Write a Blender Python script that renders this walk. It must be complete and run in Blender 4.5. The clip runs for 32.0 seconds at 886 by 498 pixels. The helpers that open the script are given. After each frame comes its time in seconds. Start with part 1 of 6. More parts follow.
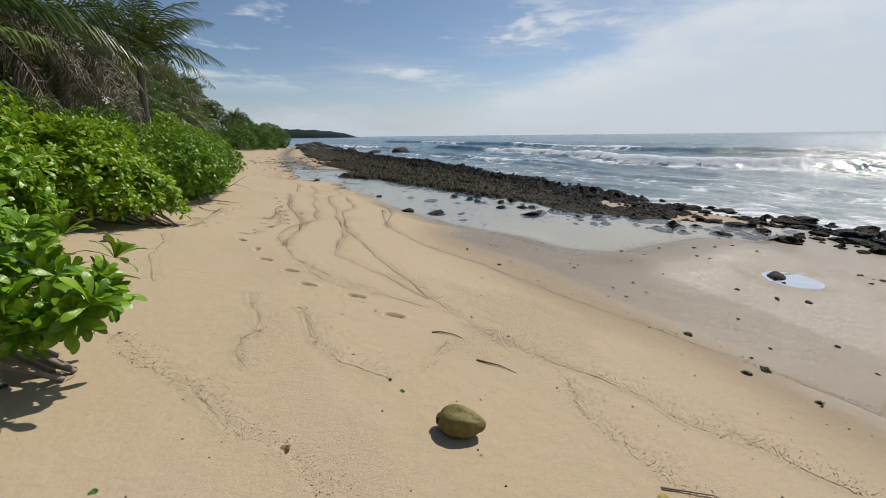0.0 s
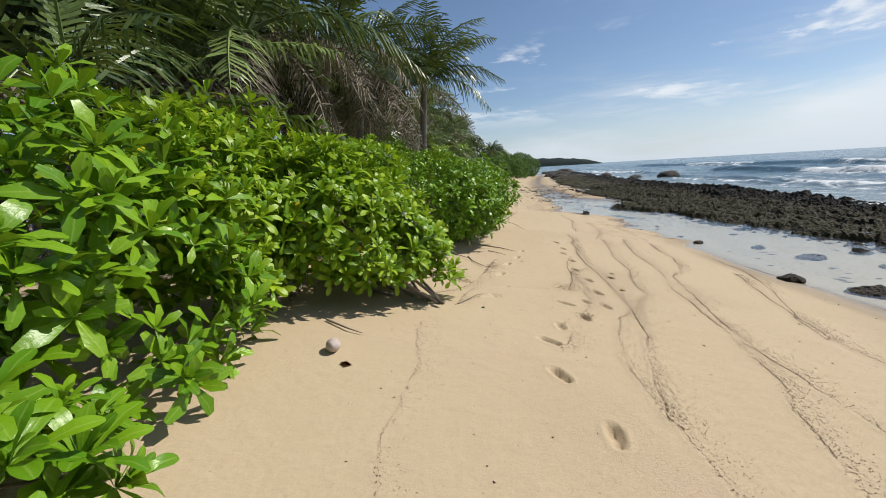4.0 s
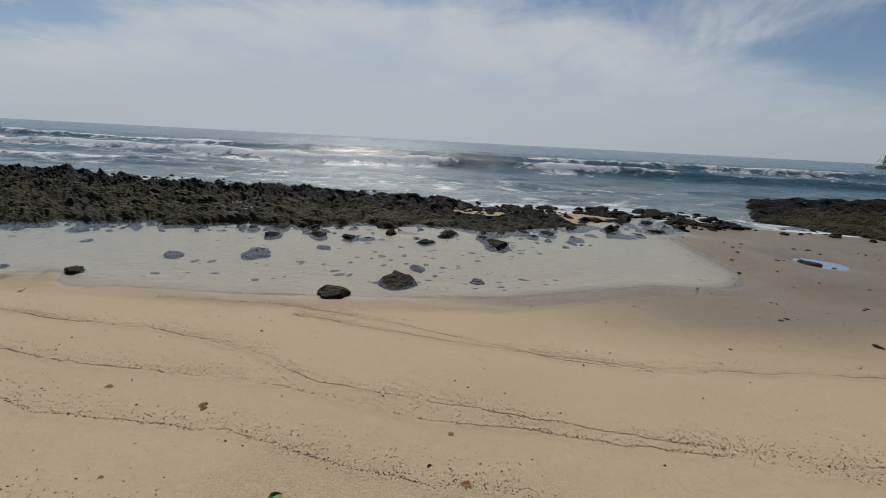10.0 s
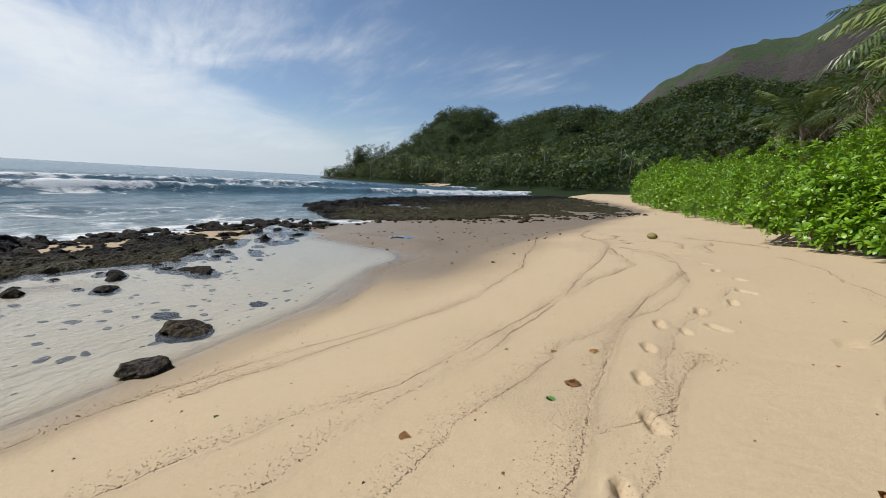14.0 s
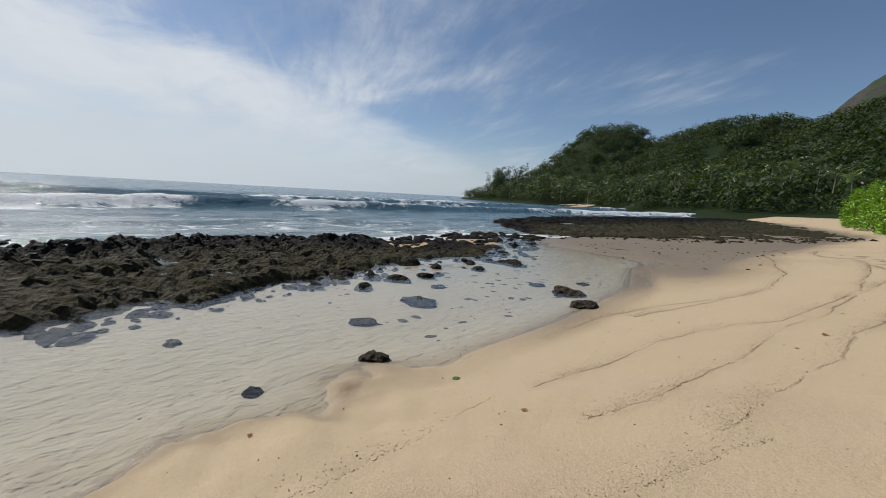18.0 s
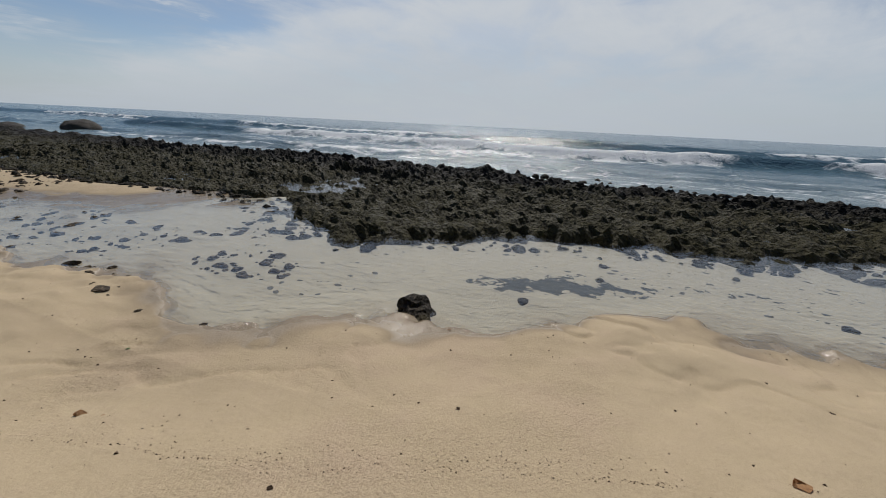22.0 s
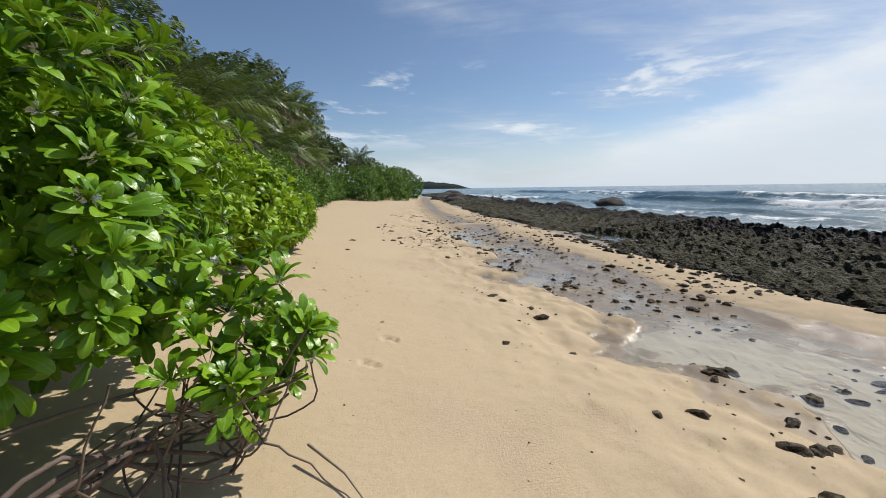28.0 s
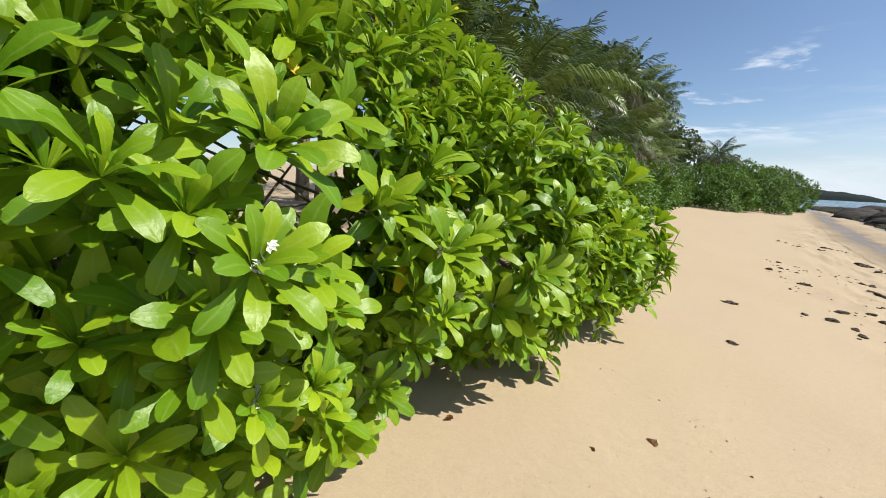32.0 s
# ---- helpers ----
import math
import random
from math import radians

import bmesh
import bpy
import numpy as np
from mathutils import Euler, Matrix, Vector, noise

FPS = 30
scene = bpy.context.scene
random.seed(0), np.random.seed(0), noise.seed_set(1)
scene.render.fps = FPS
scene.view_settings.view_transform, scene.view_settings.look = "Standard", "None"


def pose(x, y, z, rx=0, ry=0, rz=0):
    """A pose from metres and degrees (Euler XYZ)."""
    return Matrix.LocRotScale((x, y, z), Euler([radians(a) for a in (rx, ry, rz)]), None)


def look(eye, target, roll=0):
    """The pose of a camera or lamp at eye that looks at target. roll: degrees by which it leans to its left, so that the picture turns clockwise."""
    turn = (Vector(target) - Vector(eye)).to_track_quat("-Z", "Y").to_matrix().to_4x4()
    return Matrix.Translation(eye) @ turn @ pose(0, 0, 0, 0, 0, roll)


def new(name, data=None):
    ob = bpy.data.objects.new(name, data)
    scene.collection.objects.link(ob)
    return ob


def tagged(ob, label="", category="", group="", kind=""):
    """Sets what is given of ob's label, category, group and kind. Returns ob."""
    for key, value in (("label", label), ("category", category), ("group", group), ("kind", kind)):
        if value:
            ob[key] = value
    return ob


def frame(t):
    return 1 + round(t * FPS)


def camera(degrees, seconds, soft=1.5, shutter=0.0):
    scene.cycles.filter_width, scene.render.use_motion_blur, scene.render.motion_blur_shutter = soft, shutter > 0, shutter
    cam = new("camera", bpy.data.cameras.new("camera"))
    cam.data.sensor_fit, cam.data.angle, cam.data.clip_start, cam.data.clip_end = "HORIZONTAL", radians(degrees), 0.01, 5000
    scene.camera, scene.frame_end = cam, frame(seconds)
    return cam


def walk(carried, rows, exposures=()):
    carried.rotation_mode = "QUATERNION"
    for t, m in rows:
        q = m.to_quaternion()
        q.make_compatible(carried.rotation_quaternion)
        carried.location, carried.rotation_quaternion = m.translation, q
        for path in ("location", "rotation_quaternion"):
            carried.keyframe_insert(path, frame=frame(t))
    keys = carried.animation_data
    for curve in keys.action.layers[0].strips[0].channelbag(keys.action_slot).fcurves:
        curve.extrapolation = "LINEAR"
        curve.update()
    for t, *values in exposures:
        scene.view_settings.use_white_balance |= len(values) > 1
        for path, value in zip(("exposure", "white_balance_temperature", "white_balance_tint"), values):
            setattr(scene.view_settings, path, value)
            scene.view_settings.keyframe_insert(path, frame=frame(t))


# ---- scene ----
cam = camera(96.2, 32.0, soft=0.9)
PATH = [
    (0, (0.675, -0.014, 2.526), (1.506, 1.721, 1.977), -0.6),
    (0.5, (0.58, 0.705, 2.473), (1.326, 2.478, 1.924), -0.5),
    (1, (0.475, 1.297, 2.47), (1.144, 3.099, 1.919), -0.2),
    (1.5, (0.445, 1.85, 2.452), (1.042, 3.68, 1.911), -0.3),
    (2, (0.367, 2.416, 2.392), (0.923, 4.261, 1.855), -0.6),
    (2.5, (0.35, 2.965, 2.364), (0.842, 4.833, 1.844), -1.5),
    (3, (0.202, 3.57, 2.392), (0.512, 5.485, 1.907), -2.4),
    (3.5, (-0.038, 4.127, 2.43), (-0.046, 6.073, 1.966), -2.9),
    (5.5, (-0.075, 6.621, 2.262), (-0.627, 8.542, 2.195), -2.8),
    (6, (-0.023, 7.213, 2.211), (-0.035, 9.198, 1.968), -0.3),
    (6.5, (0.141, 7.722, 2.131), (0.725, 9.592, 1.731), 2.2),
    (7, (0.122, 8.245, 2.074), (1.146, 9.881, 1.548), 5.0),
    (7.5, (0.21, 8.669, 2.114), (1.478, 10.111, 1.557), 2.2),
    (8, (0.261, 9.158, 2.091), (1.674, 10.442, 1.497), 1.8),
    (8.5, (0.3, 9.641, 2.116), (1.895, 10.687, 1.514), 2.8),
    (9, (0.382, 10.164, 2.105), (2.138, 10.935, 1.537), 4.0),
    (9.5, (0.395, 10.681, 2.092), (2.264, 11.152, 1.558), 3.6),
    (10, (0.509, 11.088, 2.107), (2.436, 11.197, 1.583), 3.0),
    (10.5, (0.67, 11.569, 2.057), (2.58, 11.308, 1.527), 3.0),
    (11, (0.768, 12.008, 2.037), (2.615, 11.472, 1.488), 4.0),
    (11.5, (0.918, 12.551, 1.993), (2.698, 11.824, 1.44), 4.9),
    (12, (1.006, 13.05, 1.988), (2.731, 12.178, 1.473), 4.9),
    (12.5, (1.081, 13.446, 1.999), (2.746, 12.44, 1.534), 4.4),
    (13, (1.189, 13.93, 1.964), (2.775, 12.79, 1.534), 4.1),
    (13.5, (1.234, 14.259, 1.995), (2.598, 12.842, 1.633), 4.3),
    (14, (1.401, 14.557, 1.911), (2.361, 12.834, 1.579), 3.2),
    (14.5, (1.556, 15.029, 1.923), (2.152, 13.137, 1.671), 2.8),
    (16.5, (2.217, 17.05, 1.748), (3.034, 15.238, 1.521), 3.2),
    (17, (2.296, 17.734, 1.731), (3.425, 16.101, 1.491), 3.3),
    (17.5, (2.351, 18.287, 1.694), (3.64, 16.78, 1.433), 2.8),
    (18, (2.302, 18.926, 1.708), (3.777, 17.601, 1.441), 3.1),
    (18.5, (2.193, 19.454, 1.687), (3.861, 18.406, 1.342), 4.3),
    (19, (2.022, 19.988, 1.662), (3.828, 19.246, 1.227), 3.8),
    (19.5, (1.783, 20.407, 1.716), (3.679, 19.993, 1.23), 2.8),
    (20, (1.585, 21.026, 1.715), (3.523, 20.901, 1.237), 2.7),
    (20.5, (1.36, 21.582, 1.756), (3.299, 21.722, 1.287), 2.8),
    (21, (1.196, 22.072, 1.786), (3.099, 22.421, 1.28), 2.8),
    (21.5, (0.97, 22.645, 1.795), (2.819, 23.151, 1.227), 3.0),
    (22, (0.805, 23.22, 1.826), (2.607, 23.848, 1.229), 2.9),
    (22.5, (0.658, 23.849, 1.818), (2.397, 24.628, 1.211), 2.0),
    (23, (0.529, 24.415, 1.808), (2.188, 25.369, 1.227), 1.0),
    (23.5, (0.542, 24.992, 1.779), (2.096, 26.129, 1.238), -0.2),
    (24, (0.496, 25.627, 1.765), (1.927, 26.929, 1.256), -1.0),
    (24.5, (0.473, 26.18, 1.732), (1.754, 27.642, 1.262), -1.1),
    (25, (0.399, 26.758, 1.759), (1.478, 28.396, 1.368), -1.5),
    (25.5, (0.37, 27.264, 1.798), (1.216, 29.055, 1.52), -2.5),
    (26, (0.419, 27.813, 1.815), (1.063, 29.698, 1.634), -3.1),
    (26.5, (0.462, 28.354, 1.785), (0.96, 30.286, 1.64), -2.4),
    (28.5, (0.361, 29.97, 1.84), (0.637, 31.923, 1.507), -0.9),
    (29, (0.324, 30.63, 1.866), (0.403, 32.61, 1.597), -1.9),
    (29.5, (0.23, 31.271, 1.959), (0.029, 33.254, 1.795), -2.1),
    (30, (0.142, 31.909, 1.967), (-0.351, 33.845, 1.876), -2.0),
    (30.5, (0.014, 32.584, 1.994), (-0.72, 34.442, 1.894), -1.2),
    (31, (-0.259, 33.203, 1.994), (-1.192, 34.962, 1.799), 0.9),
    (31.5, (-0.38, 33.728, 1.936), (-1.457, 35.39, 1.659), 2.0),
    (32, (-0.503, 34.206, 1.925), (-1.593, 35.847, 1.581), 2.9),
]
EXPOSURES = [(0, -0.32), (3.5, -0.08), (5.5, 0.12), (6, 0.08), (7, -0.36), (7.5, -0.5), (9, -0.78), (11, -0.7), (13, -0.46), (14, -0.08), (14.5, -0.02), (17, -0.13), (20, -0.58), (23, -0.6), (26, -0.17), (29, 0.02), (31, 0.26), (32, 0.27)]
walk(cam, [(r[0], look(*r[1:])) for r in PATH], EXPOSURES)

# ---- light: sun over the sea, sky with thin cloud ----
SUN_AZ, SUN_EL = radians(19), radians(48)      # azimuth from +x towards +y
sun = new("sun", bpy.data.lights.new("sun", "SUN"))
sun.data.energy, sun.data.angle, sun.data.color = 4.7, radians(0.6), (1.0, 0.95, 0.87)
SUN_DIR = Vector((math.cos(SUN_EL) * math.cos(SUN_AZ), math.cos(SUN_EL) * math.sin(SUN_AZ), math.sin(SUN_EL)))
sun.matrix_world = Matrix.Translation((30, 20, 60)) @ SUN_DIR.to_track_quat("Z", "Y").to_matrix().to_4x4()


class Tree:
    """A small writer of shader trees."""

    def __init__(self, owner):
        self.nt = owner.node_tree
        self.nt.nodes.clear()

    def add(self, kind, **ins):
        n = self.nt.nodes.new(kind)
        for k, v in ins.items():
            key = int(k[1:]) if k[0] == "i" and k[1:].isdigit() else k.replace("_", " ")
            sock = n.inputs[key]
            if isinstance(v, bpy.types.NodeSocket):
                self.nt.links.new(v, sock)
            else:
                sock.default_value = v
        return n

    def math(self, op, a, b=0.0, clamp=False):
        n = self.nt.nodes.new("ShaderNodeMath")
        n.operation, n.use_clamp = op, clamp
        for i, v in enumerate((a, b)):
            if isinstance(v, bpy.types.NodeSocket):
                self.nt.links.new(v, n.inputs[i])
            else:
                n.inputs[i].default_value = v
        return n.outputs[0]

    def mix(self, fac, a, b):
        n = self.nt.nodes.new("ShaderNodeMix")
        n.data_type = "RGBA"
        for i, v in ((0, fac), (6, a), (7, b)):
            if isinstance(v, bpy.types.NodeSocket):
                self.nt.links.new(v, n.inputs[i])
            else:
                n.inputs[i].default_value = (*v, 1) if isinstance(v, tuple) and len(v) == 3 else v
        return n.outputs[2]

    def noise(self, vec, scale, detail=4.0, rough=0.55, warp=0.0):
        n = self.add("ShaderNodeTexNoise", Vector=vec, Scale=scale, Detail=detail, Roughness=rough, Distortion=warp)
        return n.outputs[0]

    def ramp(self, fac, lo, hi, a=0.0, b=1.0):
        n = self.add("ShaderNodeMapRange", Value=fac)
        n.interpolation_type = "SMOOTHSTEP"
        for k, v in ((1, lo), (2, hi), (3, a), (4, b)):
            n.inputs[k].default_value = v
        return n.outputs[0]

    def bump(self, height, strength, distance, normal=None):
        n = self.add("ShaderNodeBump", Height=height, Strength=strength, Distance=distance)
        if normal is not None:
            self.nt.links.new(normal, n.inputs["Normal"])
        return n.outputs[0]

    def attr(self, name):
        n = self.nt.nodes.new("ShaderNodeAttribute")
        n.attribute_name = name
        return n.outputs["Fac"]

    def where(self):
        return self.nt.nodes.new("ShaderNodeNewGeometry")

    def scaled(self, vec, s):
        n = self.nt.nodes.new("ShaderNodeMapping")
        self.nt.links.new(vec, n.inputs[0])
        n.inputs["Scale"].default_value = s
        return n.outputs[0]

    def out(self, shader):
        n = self.nt.nodes.new("ShaderNodeOutputMaterial")
        self.nt.links.new(shader, n.inputs[0])


def material(name):
    m = bpy.data.materials.new(name)
    m.use_nodes = True
    return m, Tree(m)


world = bpy.data.worlds.new("sky")
world.use_nodes = True
scene.world = world
w = Tree(world)
sky = w.nt.nodes.new("ShaderNodeTexSky")
sky.sky_type, sky.sun_disc = "NISHITA", False
sky.sun_elevation, sky.sun_rotation = SUN_EL, radians(90) - SUN_AZ
sky.air_density, sky.dust_density, sky.ozone_density = 0.9, 0.6, 3.0
tc = w.nt.nodes.new("ShaderNodeTexCoord").outputs["Generated"]
sep = w.add("ShaderNodeSeparateXYZ", Vector=tc)
up = w.math("MAXIMUM", sep.outputs[2], 0.0)
den = w.math("ADD", up, 0.16)
flat = w.add("ShaderNodeCombineXYZ", X=w.math("DIVIDE", sep.outputs[0], den), Y=w.math("DIVIDE", sep.outputs[1], den))
rot = w.nt.nodes.new("ShaderNodeMapping")
w.nt.links.new(flat.outputs[0], rot.inputs[0])
rot.inputs["Rotation"].default_value = (0, 0, radians(35))
rot.inputs["Scale"].default_value = (0.75, 1.15, 1)
big = w.noise(rot.outputs[0], 0.7, 2, 0.45, 0.2)
fine = w.noise(rot.outputs[0], 1.9, 6, 0.56, 0.35)
wisp = w.noise(w.scaled(rot.outputs[0], (0.6, 2.0, 1)), 5.0, 7, 0.64, 0.5)
# thin cirrus in streaks, thicker over the sea
cover = w.math("ADD", w.math("MULTIPLY", big, 0.50), w.math("ADD", w.math("MULTIPLY", fine, 0.32), w.math("MULTIPLY", wisp, 0.18)))
bias = w.math("ADD", w.math("MULTIPLY", sep.outputs[0], 0.10), w.ramp(sep.outputs[1], -0.75, -0.1, -0.035, 0.015))
cover = w.math("ADD", cover, bias)
cloud = w.ramp(cover, 0.50, 0.78, 0.0, 0.75)
puff = w.mix(w.ramp(cover, 0.54, 0.76), (5.4, 6.1, 7.0), (8.4, 8.8, 9.2))
aim = w.nt.nodes.new("ShaderNodeVectorMath")
aim.operation = "DOT_PRODUCT"
w.nt.links.new(tc, aim.inputs[0])
aim.inputs[1].default_value = SUN_DIR
halo = aim.outputs["Value"]
# a bank of cloud low over the sea, its top edge highest to the south-east, with loose heaps before it
edge_ = w.noise(w.scaled(tc, (2.2, 2.2, 7.0)), 1.5, 6, 0.58, 0.4)
high = w.math("ADD", w.ramp(sep.outputs[0], 0.40, 1.0, 0.035, 0.275), w.math("MULTIPLY", w.math("MINIMUM", sep.outputs[1], 0.0), 0.13))
lift = w.math("SUBTRACT", w.math("ADD", up, w.math("MULTIPLY", w.math("SUBTRACT", edge_, 0.5), 0.20)), high)
bank = w.math("MULTIPLY", w.ramp(lift, 0.045, -0.03, 0.0, 0.88), w.math("MULTIPLY", w.ramp(fine, 0.30, 0.62, 0.72, 1.0), w.ramp(sep.outputs[1], -0.85, -0.15, 0.35, 1.0)))
heap_n = w.noise(w.scaled(tc, (1.0, 1.0, 4.5)), 3.4, 6, 0.6, 0.3)
heaps = w.math("MULTIPLY", w.ramp(heap_n, 0.56, 0.66, 0.0, 0.8), w.math("MULTIPLY", w.ramp(up, 0.08, 0.14), w.ramp(up, 0.30, 0.22)))
haze = w.math("MULTIPLY", w.ramp(up, 0.16, -0.01, 0.0, 0.85), w.ramp(sep.outputs[0], -0.7, 0.7, 0.45, 1.0))
skycol = w.mix(cloud, sky.outputs[0], puff)
skycol = w.mix(w.math("MULTIPLY", heaps, w.ramp(sep.outputs[1], 0.2, 0.6)), skycol, (8.0, 8.5, 9.0))
skycol = w.mix(bank, skycol, w.mix(w.ramp(lift, -0.22, 0.0), (6.6, 7.2, 7.9), (8.3, 8.7, 9.1)))
skycol = w.mix(haze, skycol, w.mix(w.ramp(halo, 0.2, 0.85), (5.2, 6.1, 7.0), (7.2, 7.8, 8.5)))
bg = w.add("ShaderNodeBackground", Color=skycol, Strength=0.105)
wo = w.nt.nodes.new("ShaderNodeOutputWorld")
w.nt.links.new(bg.outputs[0], wo.inputs[0])

# ---- materials ----
def principled(t, **ins):
    return t.add("ShaderNodeBsdfPrincipled", **ins)


def make_sand():
    m, t = material("sand")
    g = t.where()
    p = g.outputs["Position"]
    wet, grit = t.attr("wet"), t.attr("grit")
    broad = t.noise(p, 0.55, 4, 0.6)
    mid = t.noise(p, 6.0, 5, 0.6)
    grain = t.noise(p, 320.0, 2, 0.7)
    specks = t.noise(p, 95.0, 2, 0.6)
    dry = t.mix(broad, (0.47, 0.366, 0.230), (0.545, 0.432, 0.278))
    dry = t.mix(t.ramp(mid, 0.35, 0.75, 0.0, 0.45), dry, (0.51, 0.395, 0.265))
    dry = t.mix(t.ramp(t.noise(p, 38.0, 4, 0.7), 0.5, 0.75, 0.0, 0.35), dry, (0.33, 0.25, 0.165))
    dry = t.mix(t.ramp(grain, 0.52, 0.66, 0.0, 0.75), dry, (0.25, 0.18, 0.11))
    pink = t.ramp(t.math("ADD", t.noise(p, 0.8, 3, 0.6), t.math("MULTIPLY", grit, 0.25)), 0.54, 0.74, 0.0, 0.4)
    dry = t.mix(pink, dry, (0.485, 0.355, 0.257))
    dry = t.mix(t.ramp(grain, 0.45, 0.28, 0.0, 0.35), dry, (0.70, 0.60, 0.46))
    coarse = t.math("MULTIPLY", t.ramp(specks, 0.52, 0.60), t.math("ADD", grit, 0.16))
    dry = t.mix(coarse, dry, (0.31, 0.225, 0.145))
    shade = t.mix(mid, (0.215, 0.162, 0.103), (0.285, 0.220, 0.143))
    shade = t.mix(t.ramp(specks, 0.56, 0.72, 0.0, 0.4), shade, (0.2, 0.14, 0.1))
    col = t.mix(wet, dry, shade)
    rough = t.ramp(wet, 0.55, 1.0, 0.9, 0.34)
    h = t.math("ADD", t.math("MULTIPLY", grain, 0.2), t.math("MULTIPLY", specks, t.math("ADD", t.math("MULTIPLY", grit, 1.1), 0.08)))
    n1 = t.bump(t.noise(p, 14.0, 5, 0.65), 0.28, 0.013, t.bump(mid, 0.35, 0.025))
    z_ = t.add("ShaderNodeSeparateXYZ", Vector=p).outputs[2]
    under = t.math("MULTIPLY", t.ramp(z_, 0.025, -0.045), t.attr("pool"))
    wave = t.noise(t.scaled(p, (1.0, 0.45, 1.0)), 12.0, 2, 0.5, 0.8)
    along = t.add("ShaderNodeSeparateXYZ", Vector=p).outputs[1]
    n1 = t.bump(t.math("MULTIPLY", t.math("MULTIPLY", wave, under), t.ramp(along, 27.0, 22.0, 0.25, 1.0)), 0.50, 0.03, n1)
    n1 = t.bump(t.math("MULTIPLY", t.noise(p, 46.0, 3, 0.7), grit), 0.9, 0.03, n1)
    n2 = t.bump(h, 0.8, 0.010, n1)
    # pale bed under the pool; on the flats it stands for reflected sky
    col = t.mix(under, col, t.mix(mid, (0.43, 0.39, 0.31), (0.51, 0.465, 0.38)))
    slate = t.ramp(t.math("ADD", t.attr("weed"), t.math("MULTIPLY", t.noise(t.scaled(p, (1.0, 0.8, 1.0)), 5.5, 4, 0.65), 1.6)), 1.36, 1.42)
    col = t.mix(slate, col, (0.055, 0.06, 0.06))
    flats = t.math("MULTIPLY", t.math("MULTIPLY", wet, t.attr("pool")), t.ramp(z_, 0.07, 0.04))
    rough = t.math("SUBTRACT", rough, t.math("MULTIPLY", flats, 0.20), True)
    b = principled(t, Base_Color=col, Roughness=rough, Normal=n2)
    b.inputs["Specular IOR Level"].default_value = 0.35
    t.out(b.outputs[0])
    return m


def make_rock(name, dark, light, moss, mossy, zoned=False, deep=0.09):
    m, t = material(name)
    g = t.where()
    p = g.outputs["Position"]
    a = t.noise(p, 2.2, 6, 0.65)
    f = t.noise(p, 15.0 if zoned else 22.0, 6, 0.66)
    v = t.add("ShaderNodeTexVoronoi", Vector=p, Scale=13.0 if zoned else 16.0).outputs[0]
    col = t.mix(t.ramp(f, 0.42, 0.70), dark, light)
    grown = t.math("MULTIPLY", t.ramp(a, 0.42, 0.68), mossy)
    if zoned:
        grown = t.math("MULTIPLY", t.ramp(t.math("ADD", t.attr("algae"), t.math("MULTIPLY", a, 0.5)), 0.45, 0.85), t.ramp(f, 0.35, 0.6, 0.35, 1.0))
    col = t.mix(grown, col, moss)
    # the pits' darkness is put into the colour as well as the bump
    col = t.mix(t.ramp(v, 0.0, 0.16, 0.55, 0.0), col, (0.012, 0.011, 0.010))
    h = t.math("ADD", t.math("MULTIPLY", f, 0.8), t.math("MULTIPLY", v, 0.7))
    nrm = t.bump(h, 1.0, deep)
    nrm = t.bump(t.noise(p, 130.0, 3, 0.7), 0.6, 0.008, nrm)
    b = principled(t, Base_Color=col, Roughness=t.ramp(a, 0.3, 0.7, 0.55, 0.9), Normal=nrm)
    b.inputs["Specular IOR Level"].default_value = 0.13
    t.out(b.outputs[0])
    return m


def make_leaf(name, a, b, vein=None, back=0.35, gloss=0.38, vary=0.0):
    m, t = material(name)
    g = t.where()
    rnd = g.outputs["Random Per Island"]
    col = t.mix(rnd, a, b)
    col = t.mix(t.ramp(t.noise(g.outputs["Position"], 1.3, 3), 0.35, 0.7, 0.0, 0.35), col, a)
    if vein is not None:
        col = t.mix(t.ramp(rnd, 0.993, 0.996), col, vein)
    if vary:
        # each frond is a little paler or darker than the next
        one = t.nt.nodes.new("ShaderNodeObjectInfo").outputs["Random"]
        col = t.mix(t.ramp(one, 0.0, 0.45, vary, 0.0), col, tuple(0.4 * v for v in a))
        col = t.mix(t.ramp(one, 0.55, 1.0, 0.0, vary), col, tuple(min(1.0, 1.7 * v) for v in b))
    rib = t.attr("rib")
    col = t.mix(t.ramp(rib, 0.80, 1.0, 0.0, 0.16), col, (0.50, 0.62, 0.16))
    nrm = t.bump(t.noise(g.outputs["Position"], 38.0, 3, 0.5), 0.35, 0.008)
    nrm = t.bump(rib, 0.5, 0.004, nrm)
    d = principled(t, Base_Color=col, Roughness=gloss, Normal=nrm)
    d.inputs["Specular IOR Level"].default_value = 0.36
    tr = t.add("ShaderNodeBsdfTranslucent", Color=t.mix(0.35, col, (0.42, 0.55, 0.03)))
    mx = t.add("ShaderNodeMixShader", i0=back, i1=d.outputs[0], i2=tr.outputs[0])
    t.out(mx.outputs[0])
    return m


def make_plain(name, a, b, scale=20.0, rough=0.8, bump=0.4, dist=0.01):
    m, t = material(name)
    g = t.where()
    n = t.noise(g.outputs["Position"], scale, 5, 0.6)
    col = t.mix(n, a, b)
    col = t.mix(t.ramp(t.noise(g.outputs["Position"], scale * 0.15, 3), 0.4, 0.7, 0.0, 0.4), col, a)
    d = principled(t, Base_Color=col, Roughness=rough, Normal=t.bump(n, bump, dist))
    d.inputs["Specular IOR Level"].default_value = 0.1 if rough >= 0.9 else 0.4
    t.out(d.outputs[0])
    return m


